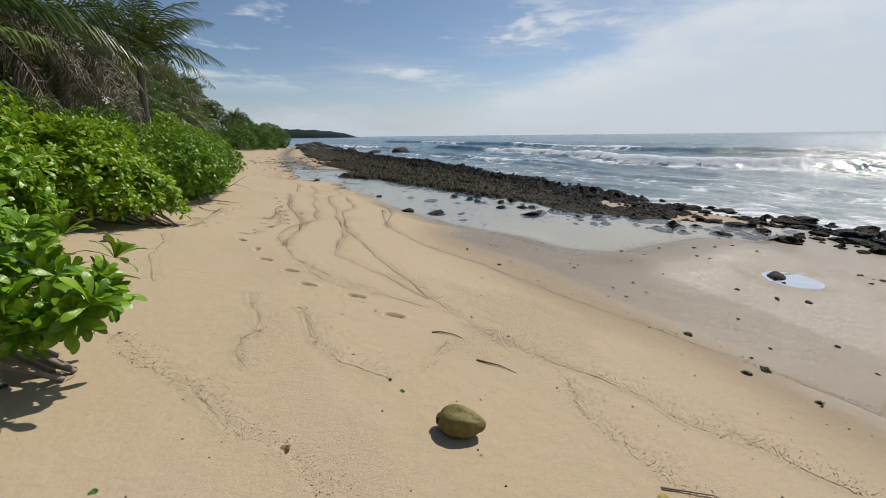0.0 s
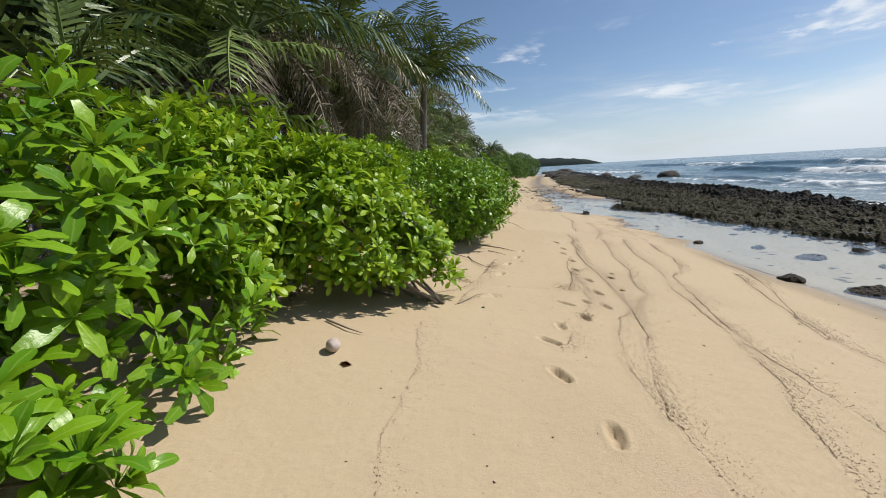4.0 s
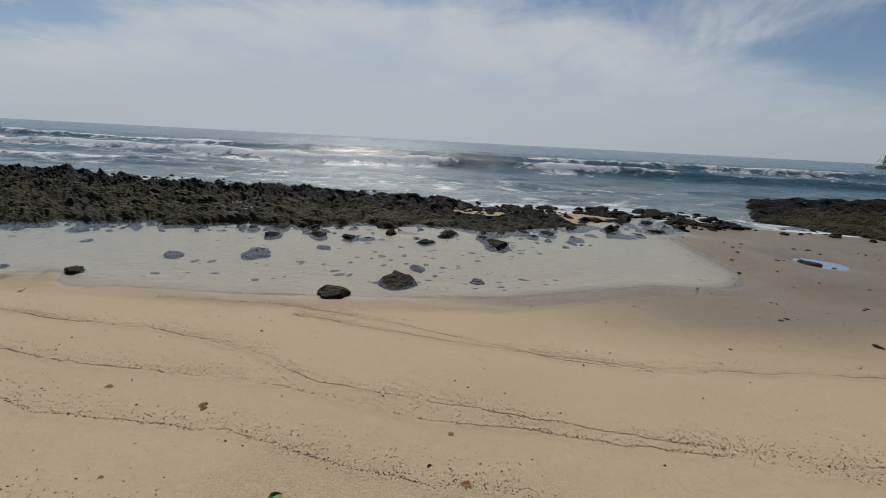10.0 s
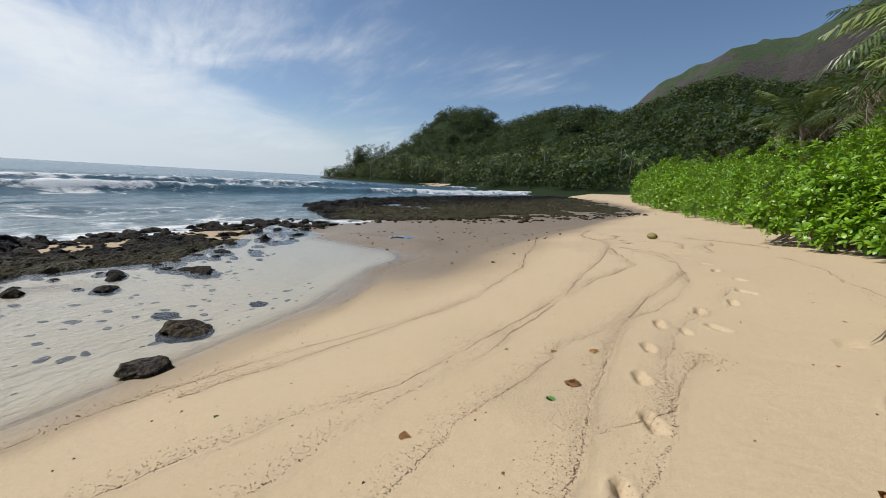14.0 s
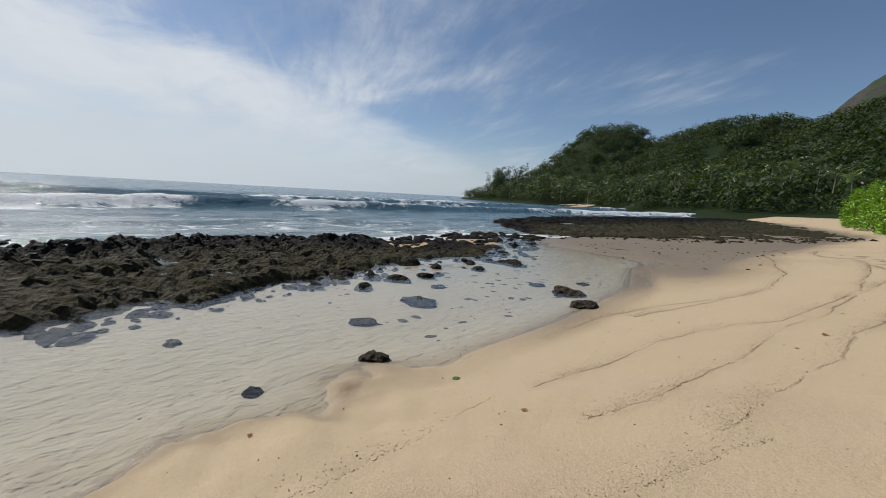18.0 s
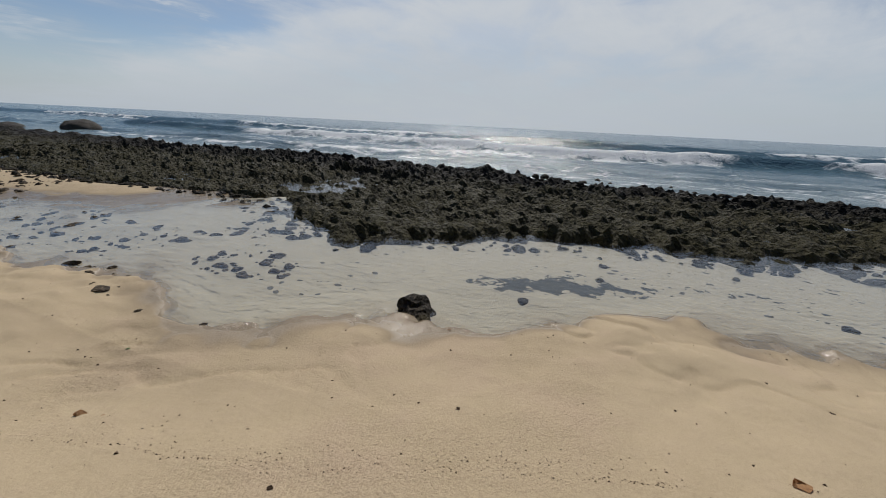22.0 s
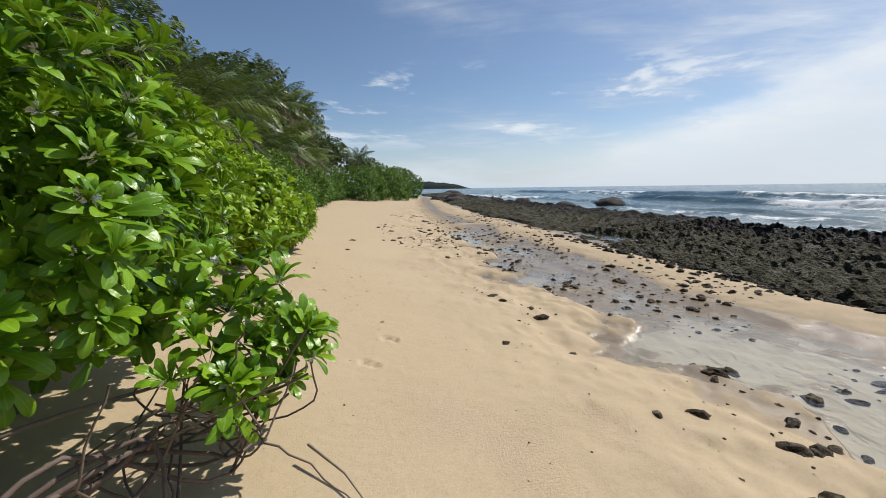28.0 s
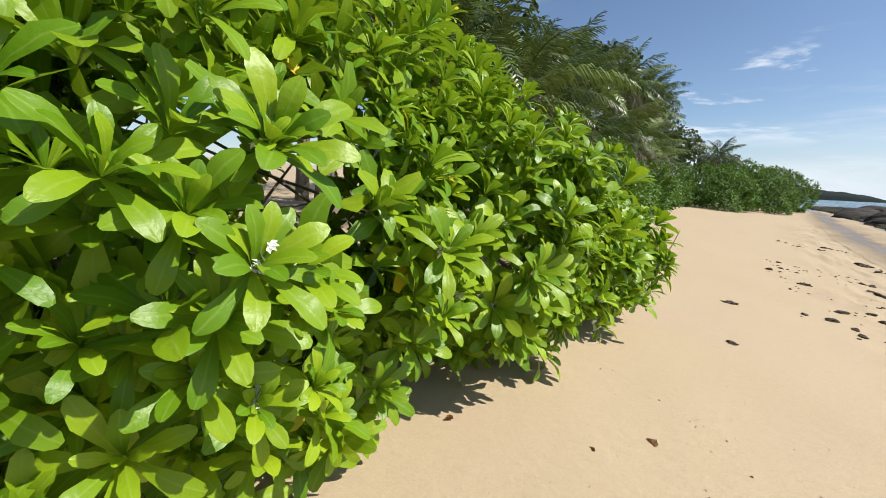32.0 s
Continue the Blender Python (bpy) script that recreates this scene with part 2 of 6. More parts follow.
def make_sea():
    m, t = material("sea_water")
    g = t.where()
    p = g.outputs["Position"]
    foam, near = t.attr("foam"), t.attr("near")
    chop = t.noise(t.scaled(p, (1.0, 0.45, 1.0)), 0.9, 6, 0.62, 0.4)
    ripple = t.noise(t.scaled(p, (1.0, 0.6, 1.0)), 5.5, 4, 0.6, 0.3)
    swell = t.noise(t.scaled(p, (1.0, 0.25, 1.0)), 0.12, 4, 0.6)
    nrm = t.bump(swell, 0.5, 2.2)
    nrm = t.bump(chop, 0.85, 0.42, nrm)
    nrm = t.bump(ripple, 0.85, 0.11, nrm)
    deep = t.mix(swell, (0.055, 0.115, 0.150), (0.085, 0.155, 0.190))
    col = t.mix(near, deep, (0.17, 0.22, 0.23))
    col = t.mix(t.math("MULTIPLY", near, t.ramp(chop, 0.4, 0.6)), col, (0.24, 0.30, 0.31))
    clump = t.noise(t.scaled(p, (1.0, 0.65, 1.0)), 0.8, 8, 0.74, 0.6)
    k = t.ramp(t.math("ADD", foam, t.math("MULTIPLY", t.math("SUBTRACT", clump, 0.5), 2.3)), 0.40, 0.85)
    w1 = principled(t, Base_Color=col, Roughness=0.18, Normal=nrm)
    w1.inputs["Specular IOR Level"].default_value = 0.8
    w1.inputs["IOR"].default_value = 1.333
    fo = principled(t, Base_Color=(0.82, 0.84, 0.84, 1), Roughness=0.75, Normal=t.bump(t.noise(p, 7.0, 5, 0.7), 0.9, 0.12))
    mx = t.add("ShaderNodeMixShader", i0=k, i1=w1.outputs[0], i2=fo.outputs[0])
    t.out(mx.outputs[0])
    return m


def make_pool():
    m, t = material("shallow_water")
    g = t.where()
    p = g.outputs["Position"]
    r = t.noise(t.scaled(p, (1.0, 0.55, 1.0)), 9.0, 3, 0.5, 0.8)
    r2 = t.noise(p, 26.0, 2, 0.5, 0.4)
    nrm = t.bump(r, 0.5, 0.018)
    nrm = t.bump(r2, 0.5, 0.006, nrm)
    fr = t.add("ShaderNodeFresnel", IOR=1.38, Normal=nrm)
    cl = t.add("ShaderNodeBsdfTransparent", Color=(0.95, 0.965, 0.96, 1))
    gl = t.add("ShaderNodeBsdfGlossy", Color=(1, 1, 1, 1), Roughness=0.07, Normal=nrm)
    mx = t.add("ShaderNodeMixShader", i0=fr.outputs[0], i1=cl.outputs[0], i2=gl.outputs[0])
    t.out(mx.outputs[0])
    return m


SAND, SEA, POOL = make_sand(), make_sea(), make_pool()
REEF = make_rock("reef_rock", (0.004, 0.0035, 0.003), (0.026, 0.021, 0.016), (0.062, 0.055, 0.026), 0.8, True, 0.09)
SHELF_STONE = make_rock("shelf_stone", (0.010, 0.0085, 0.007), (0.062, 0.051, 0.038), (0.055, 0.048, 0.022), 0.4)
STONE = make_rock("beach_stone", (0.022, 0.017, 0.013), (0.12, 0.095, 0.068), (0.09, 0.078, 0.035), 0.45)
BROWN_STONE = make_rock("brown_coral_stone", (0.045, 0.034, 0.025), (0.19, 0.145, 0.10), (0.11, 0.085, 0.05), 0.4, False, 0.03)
SUNKEN = make_plain("sunken_stone", (0.055, 0.055, 0.052), (0.15, 0.14, 0.12), 9.0, 0.8)
GRANITE = make_rock("granite", (0.05, 0.045, 0.04), (0.16, 0.14, 0.125), (0.05, 0.06, 0.03), 0.3)
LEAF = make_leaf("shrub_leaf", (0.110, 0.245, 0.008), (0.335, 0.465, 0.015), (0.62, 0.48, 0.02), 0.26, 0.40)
# darker copy of the shrub leaf: hedges, and shade painted into shrub "a"
HEDGE_SHADE_LEAF = make_leaf("hedge_shade_leaf", (0.068, 0.180, 0.006), (0.215, 0.375, 0.013), None, 0.16, 0.34)
FAR_LEAF = make_leaf("thicket_leaf", (0.024, 0.085, 0.006), (0.095, 0.215, 0.012), None, 0.15, 0.6)
PALM_LEAF = make_leaf("palm_leaf", (0.034, 0.070, 0.018), (0.15, 0.20, 0.06), None, 0.1, 0.32, 0.75)
DEAD_LEAF = make_leaf("dead_palm_leaf", (0.075, 0.06, 0.046), (0.26, 0.215, 0.165), None, 0.1, 0.75, 0.7)
FOREST_LEAF = make_leaf("forest_leaf", (0.007, 0.020, 0.006), (0.032, 0.062, 0.013), None, 0.14, 0.65)
BARK = make_plain("bark", (0.16, 0.125, 0.095), (0.36, 0.30, 0.235), 30.0, 0.85, 0.5, 0.01)
PALM_BARK = make_plain("palm_bark", (0.14, 0.12, 0.10), (0.32, 0.28, 0.24), 14.0, 0.9, 0.7, 0.03)
DRY = make_plain("dry_leaf", (0.24, 0.11, 0.04), (0.46, 0.26, 0.11), 40.0, 0.7)
DEBRIS = make_plain("dark_debris", (0.045, 0.028, 0.017), (0.15, 0.09, 0.05), 60.0, 0.85)
WEED = make_plain("seaweed_crumbs", (0.065, 0.042, 0.027), (0.22, 0.15, 0.095), 50.0, 0.85)
GRIT = make_plain("coral_grit", (0.33, 0.235, 0.155), (0.62, 0.50, 0.37), 90.0, 0.8)
HUSK = make_plain("coconut_husk", (0.085, 0.07, 0.022), (0.36, 0.30, 0.10), 22.0, 0.72, 0.6, 0.012)
NUTSHELL = make_plain("grey_husk", (0.34, 0.27, 0.24), (0.56, 0.48, 0.44), 30.0, 0.7)
FLOWER = make_plain("white_petals", (0.70, 0.70, 0.62), (0.85, 0.85, 0.78), 60.0, 0.6)
FRESH = make_plain("green_scrap", (0.05, 0.16, 0.03), (0.12, 0.30, 0.05), 40.0, 0.5)
YELLOW = make_plain("yellow_scrap", (0.45, 0.36, 0.05), (0.62, 0.50, 0.10), 40.0, 0.5)


# ---- mesh helpers ----
def grid_mesh(name, X, Y, Z, mat, smooth=True):
    ny, nx = Z.shape
    co = np.empty((ny, nx, 3), np.float32)
    co[..., 0], co[..., 1], co[..., 2] = X, Y, Z
    idx = np.arange(ny * nx, dtype=np.int32).reshape(ny, nx)
    q = np.stack([idx[:-1, :-1], idx[:-1, 1:], idx[1:, 1:], idx[1:, :-1]], -1).reshape(-1, 4)
    return from_arrays(name, co.reshape(-1, 3), q, mat, smooth)


def from_arrays(name, co, faces, mat, smooth=False):
    """A mesh from vertex and equal-sized face arrays."""
    me = bpy.data.meshes.new(name)
    n, k = faces.shape
    me.vertices.add(len(co))
    me.vertices.foreach_set("co", np.asarray(co, np.float32).ravel())
    me.loops.add(n * k)
    me.loops.foreach_set("vertex_index", faces.astype(np.int32).ravel())
    me.polygons.add(n)
    me.polygons.foreach_set("loop_start", np.arange(0, n * k, k, dtype=np.int32))
    me.polygons.foreach_set("use_smooth", np.full(n, smooth))
    me.update(calc_edges=True)
    me.materials.append(mat)
    return me


def paint(me, name, values):
    a = me.attributes.new(name, "FLOAT", "POINT")
    a.data.foreach_set("value", np.asarray(values, np.float32).ravel())


def fnoise(x, y, seed=0, octaves=5, rough=0.5):
    """Value noise on arrays, cells 1 m wide at the first octave."""
    x, y = np.broadcast_arrays(np.asarray(x, float), np.asarray(y, float))
    total, amp, norm = np.zeros(x.shape), 1.0, 0.0
    for o in range(octaves):
        u, v = x * 2 ** o + 17.3 * o + seed * 7.7, y * 2 ** o - 9.1 * o + seed * 3.1
        i, j = np.floor(u), np.floor(v)
        fu, fv = u - i, v - j
        fu, fv = fu * fu * (3 - 2 * fu), fv * fv * (3 - 2 * fv)

        def h(a, b):
            s = np.sin(a * 127.1 + b * 311.7 + (seed + o) * 74.7) * 43758.5453
            return s - np.floor(s)
        total += amp * ((h(i, j) * (1 - fu) + h(i + 1, j) * fu) * (1 - fv) + (h(i, j + 1) * (1 - fu) + h(i + 1, j + 1) * fu) * fv)
        norm += amp
        amp *= rough
    return total / norm


def step(x, a, b):
    t = np.clip((x - a) / (b - a), 0, 1)
    return t * t * (3 - 2 * t)


def part(name, me, parent, label=""):
    ob = new(name, me)
    ob.parent = parent
    return tagged(ob, label)


def tube(points, radii, sides=6):
    """Vertices and quads of a bent, tapering tube."""
    pts = [Vector(p) for p in points]
    co, fa = [], []
    for i, p in enumerate(pts):
        d = (pts[min(i + 1, len(pts) - 1)] - pts[max(i - 1, 0)]).normalized()
        a = d.cross(Vector((0.31, 0.17, 0.93)))
        a = a.normalized() if a.length > 1e-4 else Vector((1, 0, 0))
        b = d.cross(a)
        for s in range(sides):
            w_ = 2 * math.pi * s / sides
            co.append(p + (a * math.cos(w_) + b * math.sin(w_)) * radii[i])
    for i in range(len(pts) - 1):
        for s in range(sides):
            s2 = (s + 1) % sides
            fa.append((i * sides + s, i * sides + s2, (i + 1) * sides + s2, (i + 1) * sides + s))
    return co, fa


def gather(pieces):
    """Joins (vertices, quads) pieces into arrays."""
    co, fa, n = [], [], 0
    for c, f in pieces:
        if len(c) == 0:
            continue
        c = np.asarray([tuple(v) for v in c], np.float32)
        co.append(c)
        fa.append(np.asarray(f, np.int32) + n)
        n += len(c)
    return np.concatenate(co), np.concatenate(fa)


def spread(co, fa, mats):
    """Copies one (vertices, faces) template to many 4x4 matrices, joined."""
    M = np.asarray(mats, np.float32)
    c = np.concatenate([co, np.ones((len(co), 1), np.float32)], 1)
    out = np.einsum("nij,vj->nvi", M, c)[..., :3].reshape(-1, 3)
    f = (fa[None] + (np.arange(len(M)) * len(co))[:, None, None]).reshape(-1, fa.shape[1])
    return out, f


def frames_of(pos, nrm, size, rng, spin=True):
    """Matrices with z along nrm at pos."""
    n = nrm / np.linalg.norm(nrm, axis=1, keepdims=True)
    ref = rng.normal(size=n.shape) if spin else np.tile([0.0, 0.0, 1.0], (len(n), 1)) + 1e-3
    a = np.cross(n, ref)
    a /= np.linalg.norm(a, axis=1, keepdims=True) + 1e-9
    b = np.cross(n, a)
    M = np.zeros((len(n), 4, 4))
    s = np.asarray(size).reshape(-1, 1)
    M[:, :3, 0], M[:, :3, 1], M[:, :3, 2], M[:, :3, 3], M[:, 3, 3] = a * s, b * s, n * s, pos, 1
    return M


# ---- the ground: one sheet of sand, seabed and land ----
EY = [-3500, -260, -205, -190, -160, -130, -100, -60, -30, -10, 0, 3, 8, 10.5, 12.5, 14, 16.5, 19.5, 22, 24, 26, 28, 31, 36, 42, 50, 60, 90, 112, 125, 200, 3500]
EX = [60, 90, 225, 215, 140, 80, 36, 12, 4.5, 5.5, 6.8, 7.2, 6.8, 5.8, 5.5, 5.3, 5.2, 5.05, 5.05, 4.35, 3.25, 3.3, 3.7, 3.6, 3.5, 3.8, 4.5, 8, 11, -10, -160, -900]
SL = [.12, .12, .12, .12, .12, .12, .12, .12, .12, .12, .122, .122, .122, .115, .125, .13, .14, .13, .14, .14, .125, .115, .1, .11, .1, .09, .085, .08, .08, .1, .1, .1]
WETX = [20, 20, 225, 215, 140, 80, 36, 11, 2.5, 4.2, 4.6, 4.4, 4.2, 4.7, 4.9, 4.9, 4.9, 4.6, 4.0, 3.2, 2.6, 2.5, 3.4, 3.6, 3.8, 4, 4.5, 8, 11, -10, -160, -900]
REEF_Y = [-1, 3, 5, 8, 10.5, 12.5, 14.5, 16.5, 19, 21, 23, 25.5, 26.8, 28.3, 29.5, 31.5, 34, 38, 42, 48, 56, 70, 100, 150]
REEF_IN = [14.6, 14.2, 13.4, 11.0, 9.5, 10.0, 9.9, 8.9, 8.4, 7.9, 7.6, 6.8, 5.9, 6.3, 7.6, 7.7, 7.1, 6.9, 6.9, 7.2, 7.2, 8.5, 12, 16]
REEF_OUT = [16.2, 16.0, 15.6, 15.2, 15.2, 15.2, 15.2, 15.3, 15.6, 15.8, 16, 16, 16, 16, 16, 16.2, 16.2, 16, 15.8, 16, 16, 17, 20, 24]


def land_height(x, y):
    """Broad lie of the land, before its small relief."""
    ex, sl = np.interp(y, EY, EX), np.interp(y, EY, SL)
    d = ex - x
    shore = np.where(d > 0, sl * np.minimum(d, 9.0) + 0.03 * np.maximum(d - 9.0, 0), 0)
    # the pool lies behind the reef where there is one, elsewhere the sand runs on down into the sea
    basin = -np.minimum(0.09 * -d, np.interp(y, [26, 30, 36, 44], [0.085, 0.04, 0.01, -0.02]))
    sealine = np.interp(y, [-40, 2, 4.2, 6.2], [0, 0, 0, 1]) * np.interp(y, [60, 100], [1, 0])
    open_ = -(0.018 * np.minimum(-d, 6.5) + 0.10 * np.maximum(-d - 6.5, 0))
    below = basin * sealine + open_ * (1 - sealine)
    ro = np.interp(y, REEF_Y, REEF_OUT)
    below = np.where(x > ro - 1, np.minimum(below, -0.09 - 0.12 * (x - ro + 1)), below)
    return np.where(d > 0, shore, np.maximum(below, -2.5))


FEET = []  # x, y, heading, size of each footprint


def trail(size, *prints):
    FEET.extend((x, y, head, size) for x, y, head in prints)


trail(0.86, (0.73, 6.33, 5), (1.03, 5.68, -15), (1.17, 5.03, -15), (1.66, 4.51, -30), (1.91, 3.83, -25))
trail(0.86, (0.82, 9.85, 10), (0.42, 8.4, 0), (0.41, 7.7, -10), (0.63, 7, 20), (0.95, 9.33, 10), (1.33, 9.9, 5), (1.4, 10.6, 0), (1.42, 11.3, 0), (1.32, 11.95, -5), (1.41, 12.7, 0), (1.35, 13.4, 0), (1.45, 14, 0), (1.4, 14.7, 0))
trail(0.86, (-0.01, 11.14, 185), (0.12, 11.89, 185), (0.32, 12.52, 185), (-0.12, 9.91, 185), (0.45, 13.2, 185))
trail(0.86, (0.9, 27.16, 0), (0.77, 26.65, 0))
trail(0.9, (0.93, 30.37, 5), (0.91, 29.77, -5), (0.77, 29.13, 5), (0.95, 28.5, 10))
trail(0.8, (0.6, 8.9, 15))
trail(0.7, (0.55, 33.4, 10), (0.35, 32.8, 10), (1.1, 10.05, 0))

WRACK = []  # lines of washed-up debris: weight, then points along them


def tide_line(weight, *points):
    WRACK.append((weight, points))


tide_line(1, (4.6, 13), (3.65, 9.4), (3.71, 7.22), (4.13, 5.68), (4.44, 3.9), (4.73, 2.93), (4.98, 1.97), (5.13, 1.41), (5.3, 0.6), (5.4, -4))
tide_line(0.8, (4.9, 14.9), (4.95, 13.3), (4.5, 11.7), (4.1, 10.8), (3.8, 10.2), (3.6, 9.4))
tide_line(1, (4.1, 16.2), (3.95, 15.2), (3.88, 14.1), (3.5, 12.8), (3.05, 12.1), (2.9, 11), (2.7, 10), (2.5, 9), (2.45, 6.3), (2.56, 3.86), (2.64, 3.21), (2.91, 2.53), (3.28, 1.95), (3.34, 1.49), (3.67, 1.08), (3.9, 0.3), (4.1, -3))
tide_line(0.9, (3.5, 16.4), (3.06, 14.2), (3.05, 12.9), (2.92, 12.2), (2.72, 11.5), (2.68, 10.6), (2.55, 9.7), (2.2, 8), (1.79, 6.61), (2.25, 5.26), (2.5, 4.2))
tide_line(0.7, (2.83, 16), (2.65, 14.8), (2.45, 13.6), (2.38, 12.4), (2.2, 11.6), (2.13, 10.8), (1.75, 10.1), (1.4, 9.5), (1, 8.2), (1.13, 6.3), (1.57, 5.1), (2.1, 4.33), (2.55, 3.68))
tide_line(1.2, (1.95, 16.2), (1.95, 15.4), (1.79, 14.8), (1.79, 14.2), (1.66, 13.4), (1.66, 12.4), (1.68, 11.5), (1.66, 10.3), (1.5, 9), (1.2, 8), (1.05, 7.2))
tide_line(0.7, (-0.54, 3.98), (-0.41, 3.53), (0.09, 2.91), (0.38, 2.33), (0.64, 2.1), (0.8, 1.5))
tide_line(0.8, (0.93, 4.29), (1.04, 3.48), (1.14, 2.97), (1.46, 2.62))
tide_line(0.6, (2.91, 2.24), (2.66, 1.78), (2.65, 1.42), (2.8, 0.6))
tide_line(0.5, (1.45, 13.1), (1.2, 12.2), (1.25, 11.2), (1.15, 10), (0.75, 9), (0.5, 8.2))
tide_line(0.5, (3.3, 20.2), (3.2, 18.4), (3, 17), (2.6, 15.9))
tide_line(0.5, (2.6, 21.5), (2.75, 20), (2.5, 18.6), (2.3, 17))
tide_line(0.4, (4, 19.2), (4.1, 18), (4.2, 16.6))
tide_line(0.35, (1.7, 27.5), (1.6, 26), (1.9, 24.4), (2.5, 22.6))
tide_line(0.35, (-0.9, 8.6), (-0.7, 7.6), (-0.75, 6.6), (-0.5, 5.4))
tide_line(0.4, (-0.1, 12.2), (-0.3, 11.2), (-0.45, 10.2), (-0.6, 9.3))
tide_line(0.9, (1.56, 12.22), (1.35, 11.94), (1.2, 11.75), (1.14, 11.3), (1, 10.6))
tide_line(0.6, (0.49, 4.9), (0.57, 4.07), (0.59, 3.76), (0.43, 3.61), (0.39, 3.35), (0.44, 3.08))
tide_line(0.7, (1.14, 6.01), (1.38, 5.24), (1.54, 4.91), (1.97, 4.45), (2.37, 3.99))
tide_line(0.6, (2.26, 3.09), (1.9, 2.85), (1.79, 2.67))
tide_line(0.9, (-0.15, 11.9), (-0.3, 11.2), (-0.42, 10.6), (-0.62, 10.1), (-0.95, 9.7))


def along(points, gap, rng, wobble):
    """Points spaced evenly on a polyline, with a wandering offset."""
    p = np.array(points)
    s = np.concatenate([[0], np.cumsum(np.linalg.norm(np.diff(p, axis=0), axis=1))])
    k = np.arange(0, s[-1], gap)
    q = np.stack([np.interp(k, s, p[:, 0]), np.interp(k, s, p[:, 1])], 1)
    seed = float(p[0, 0] * 3.1)
    q[:, 0] += (fnoise(k * 1.1, seed, 3, 4) - 0.5) * wobble + (fnoise(k * 4.0, seed, 5, 3) - 0.5) * wobble * 0.9
    q[:, 1] += (fnoise(k * 1.1, seed, 8, 4) - 0.5) * wobble + (fnoise(k * 4.5, seed, 9, 3) - 0.5) * wobble * 0.6
    return q


def relief(x, y):
    """Ground height with footprints, ridges and drainage channels."""
    ex = np.interp(y, EY, EX)
    d0 = ex - x
    # the pool's edge is cut into scalloped bays with a low scarp
    cut = step(y, 15.5, 18) * (1 - step(y, 40, 48)) * np.exp(-(d0 / 1.9) ** 2)
    bays = (fnoise(x * 0.55, y * 0.75, 11, 2, 0.45) - 0.5) * 1.5 + (fnoise(x * 1.9, y * 2.2, 12, 3, 0.5) - 0.5) * 0.75
    shift = bays * cut
    z = land_height(x - shift, y)
    d = d0 + shift
    dry = step(d, 0.0, 1.2)
    z = z + (fnoise(x * 0.5, y * 0.35, 2, 3) - 0.5) * 0.05 * dry * (np.abs(x) < 60)
    z = z + 0.045 * step(d, -0.01, 0.09) * np.exp(-np.maximum(d, 0) / 1.0) * cut
    # curling rills, steep on one side, where the beach drains into the pool
    warp = fnoise(x * 0.9, y * 0.9, 6, 2)
    belt = np.exp(-((d - 0.8) / 0.8) ** 2) * step(y, 17.5, 20) * (1 - step(y, 27, 30))
    for fx, fy, sd, deep in ((1.5, 0.9, 13, 0.030), (1.1, 1.9, 17, 0.018)):
        fold = fnoise(x * fx + 1.7 * warp, y * fy + 0.9 * warp, sd, 3, 0.45) - 0.5
        groove = np.where(fold > 0, np.exp(-fold / 0.045), np.exp(fold / 0.006))
        z = z - deep * groove * belt
    swell_ = (fnoise(x * 0.8, y * 0.8, 15, 3, 0.5) - 0.5) * 0.14 * belt
    z = z + swell_
    # wet flats and pits of the stony stretch
    stony = step(y, 26, 29) * step(-d, -2.6, -0.9) * (1 - step(-d, 3.5, 5.0))
    pit = fnoise(x * 2.6, y * 2.2, 23, 3, 0.55) - 0.5
    z = z + stony * ((fnoise(x * 0.9, y * 0.7, 21, 2, 0.5) - 0.46) * 0.10 + pit * np.where(d > 0, 0.15, 0.07))
    z = z - 0.07 * np.exp(-(((x - 9.3) / 0.55) ** 2 + ((y - 3.6) / 0.8) ** 2) ** 2)
    bar = np.exp(-((x - np.interp(y, REEF_Y, REEF_IN) + 0.5) / 0.9) ** 2) * (step(y, 29, 33) * 0.13 + 0.08 * np.exp(-((y - 12.5) / 1.6) ** 2))
    z = z + bar * (np.abs(x) < 60)
    z = z + 0.16 * np.exp(-((y - 5.0) / 1.1) ** 2) * step(x, 6.2, 7.6) * (1 - step(x, 10.5, 12.0))
    return z


def axis(*runs):
    out = []
    for a, b, s in runs:
        out.append(np.arange(a, b, s))
    return np.concatenate(out)


far = np.geomspace(1, 3460, 26)
GX = np.concatenate([-40 - far[::-1], axis((-40, -8, 2.0), (-8, -2.5, 0.25), (-2.5, 0.0, 0.08), (0.0, 2.2, 0.026), (2.2, 3.2, 0.04), (3.2, 5.3, 0.027), (5.3, 6.2, 0.05), (6.2, 8.0, 0.09), (8, 18, 0.3), (18, 40, 1.5)), 40 + far])
GY = np.concatenate([-120 - far[::-1], axis((-120, -20, 4.0), (-20, -1, 0.3), (-1, 1, 0.07), (1, 15, 0.028), (15, 19, 0.045), (19, 27, 0.033), (27, 36, 0.045), (36, 45, 0.11), (45, 70, 0.4), (70, 140, 3.0)), 140 + far])
gx, gy = np.meshgrid(GX, GY)
gz = relief(gx, gy)
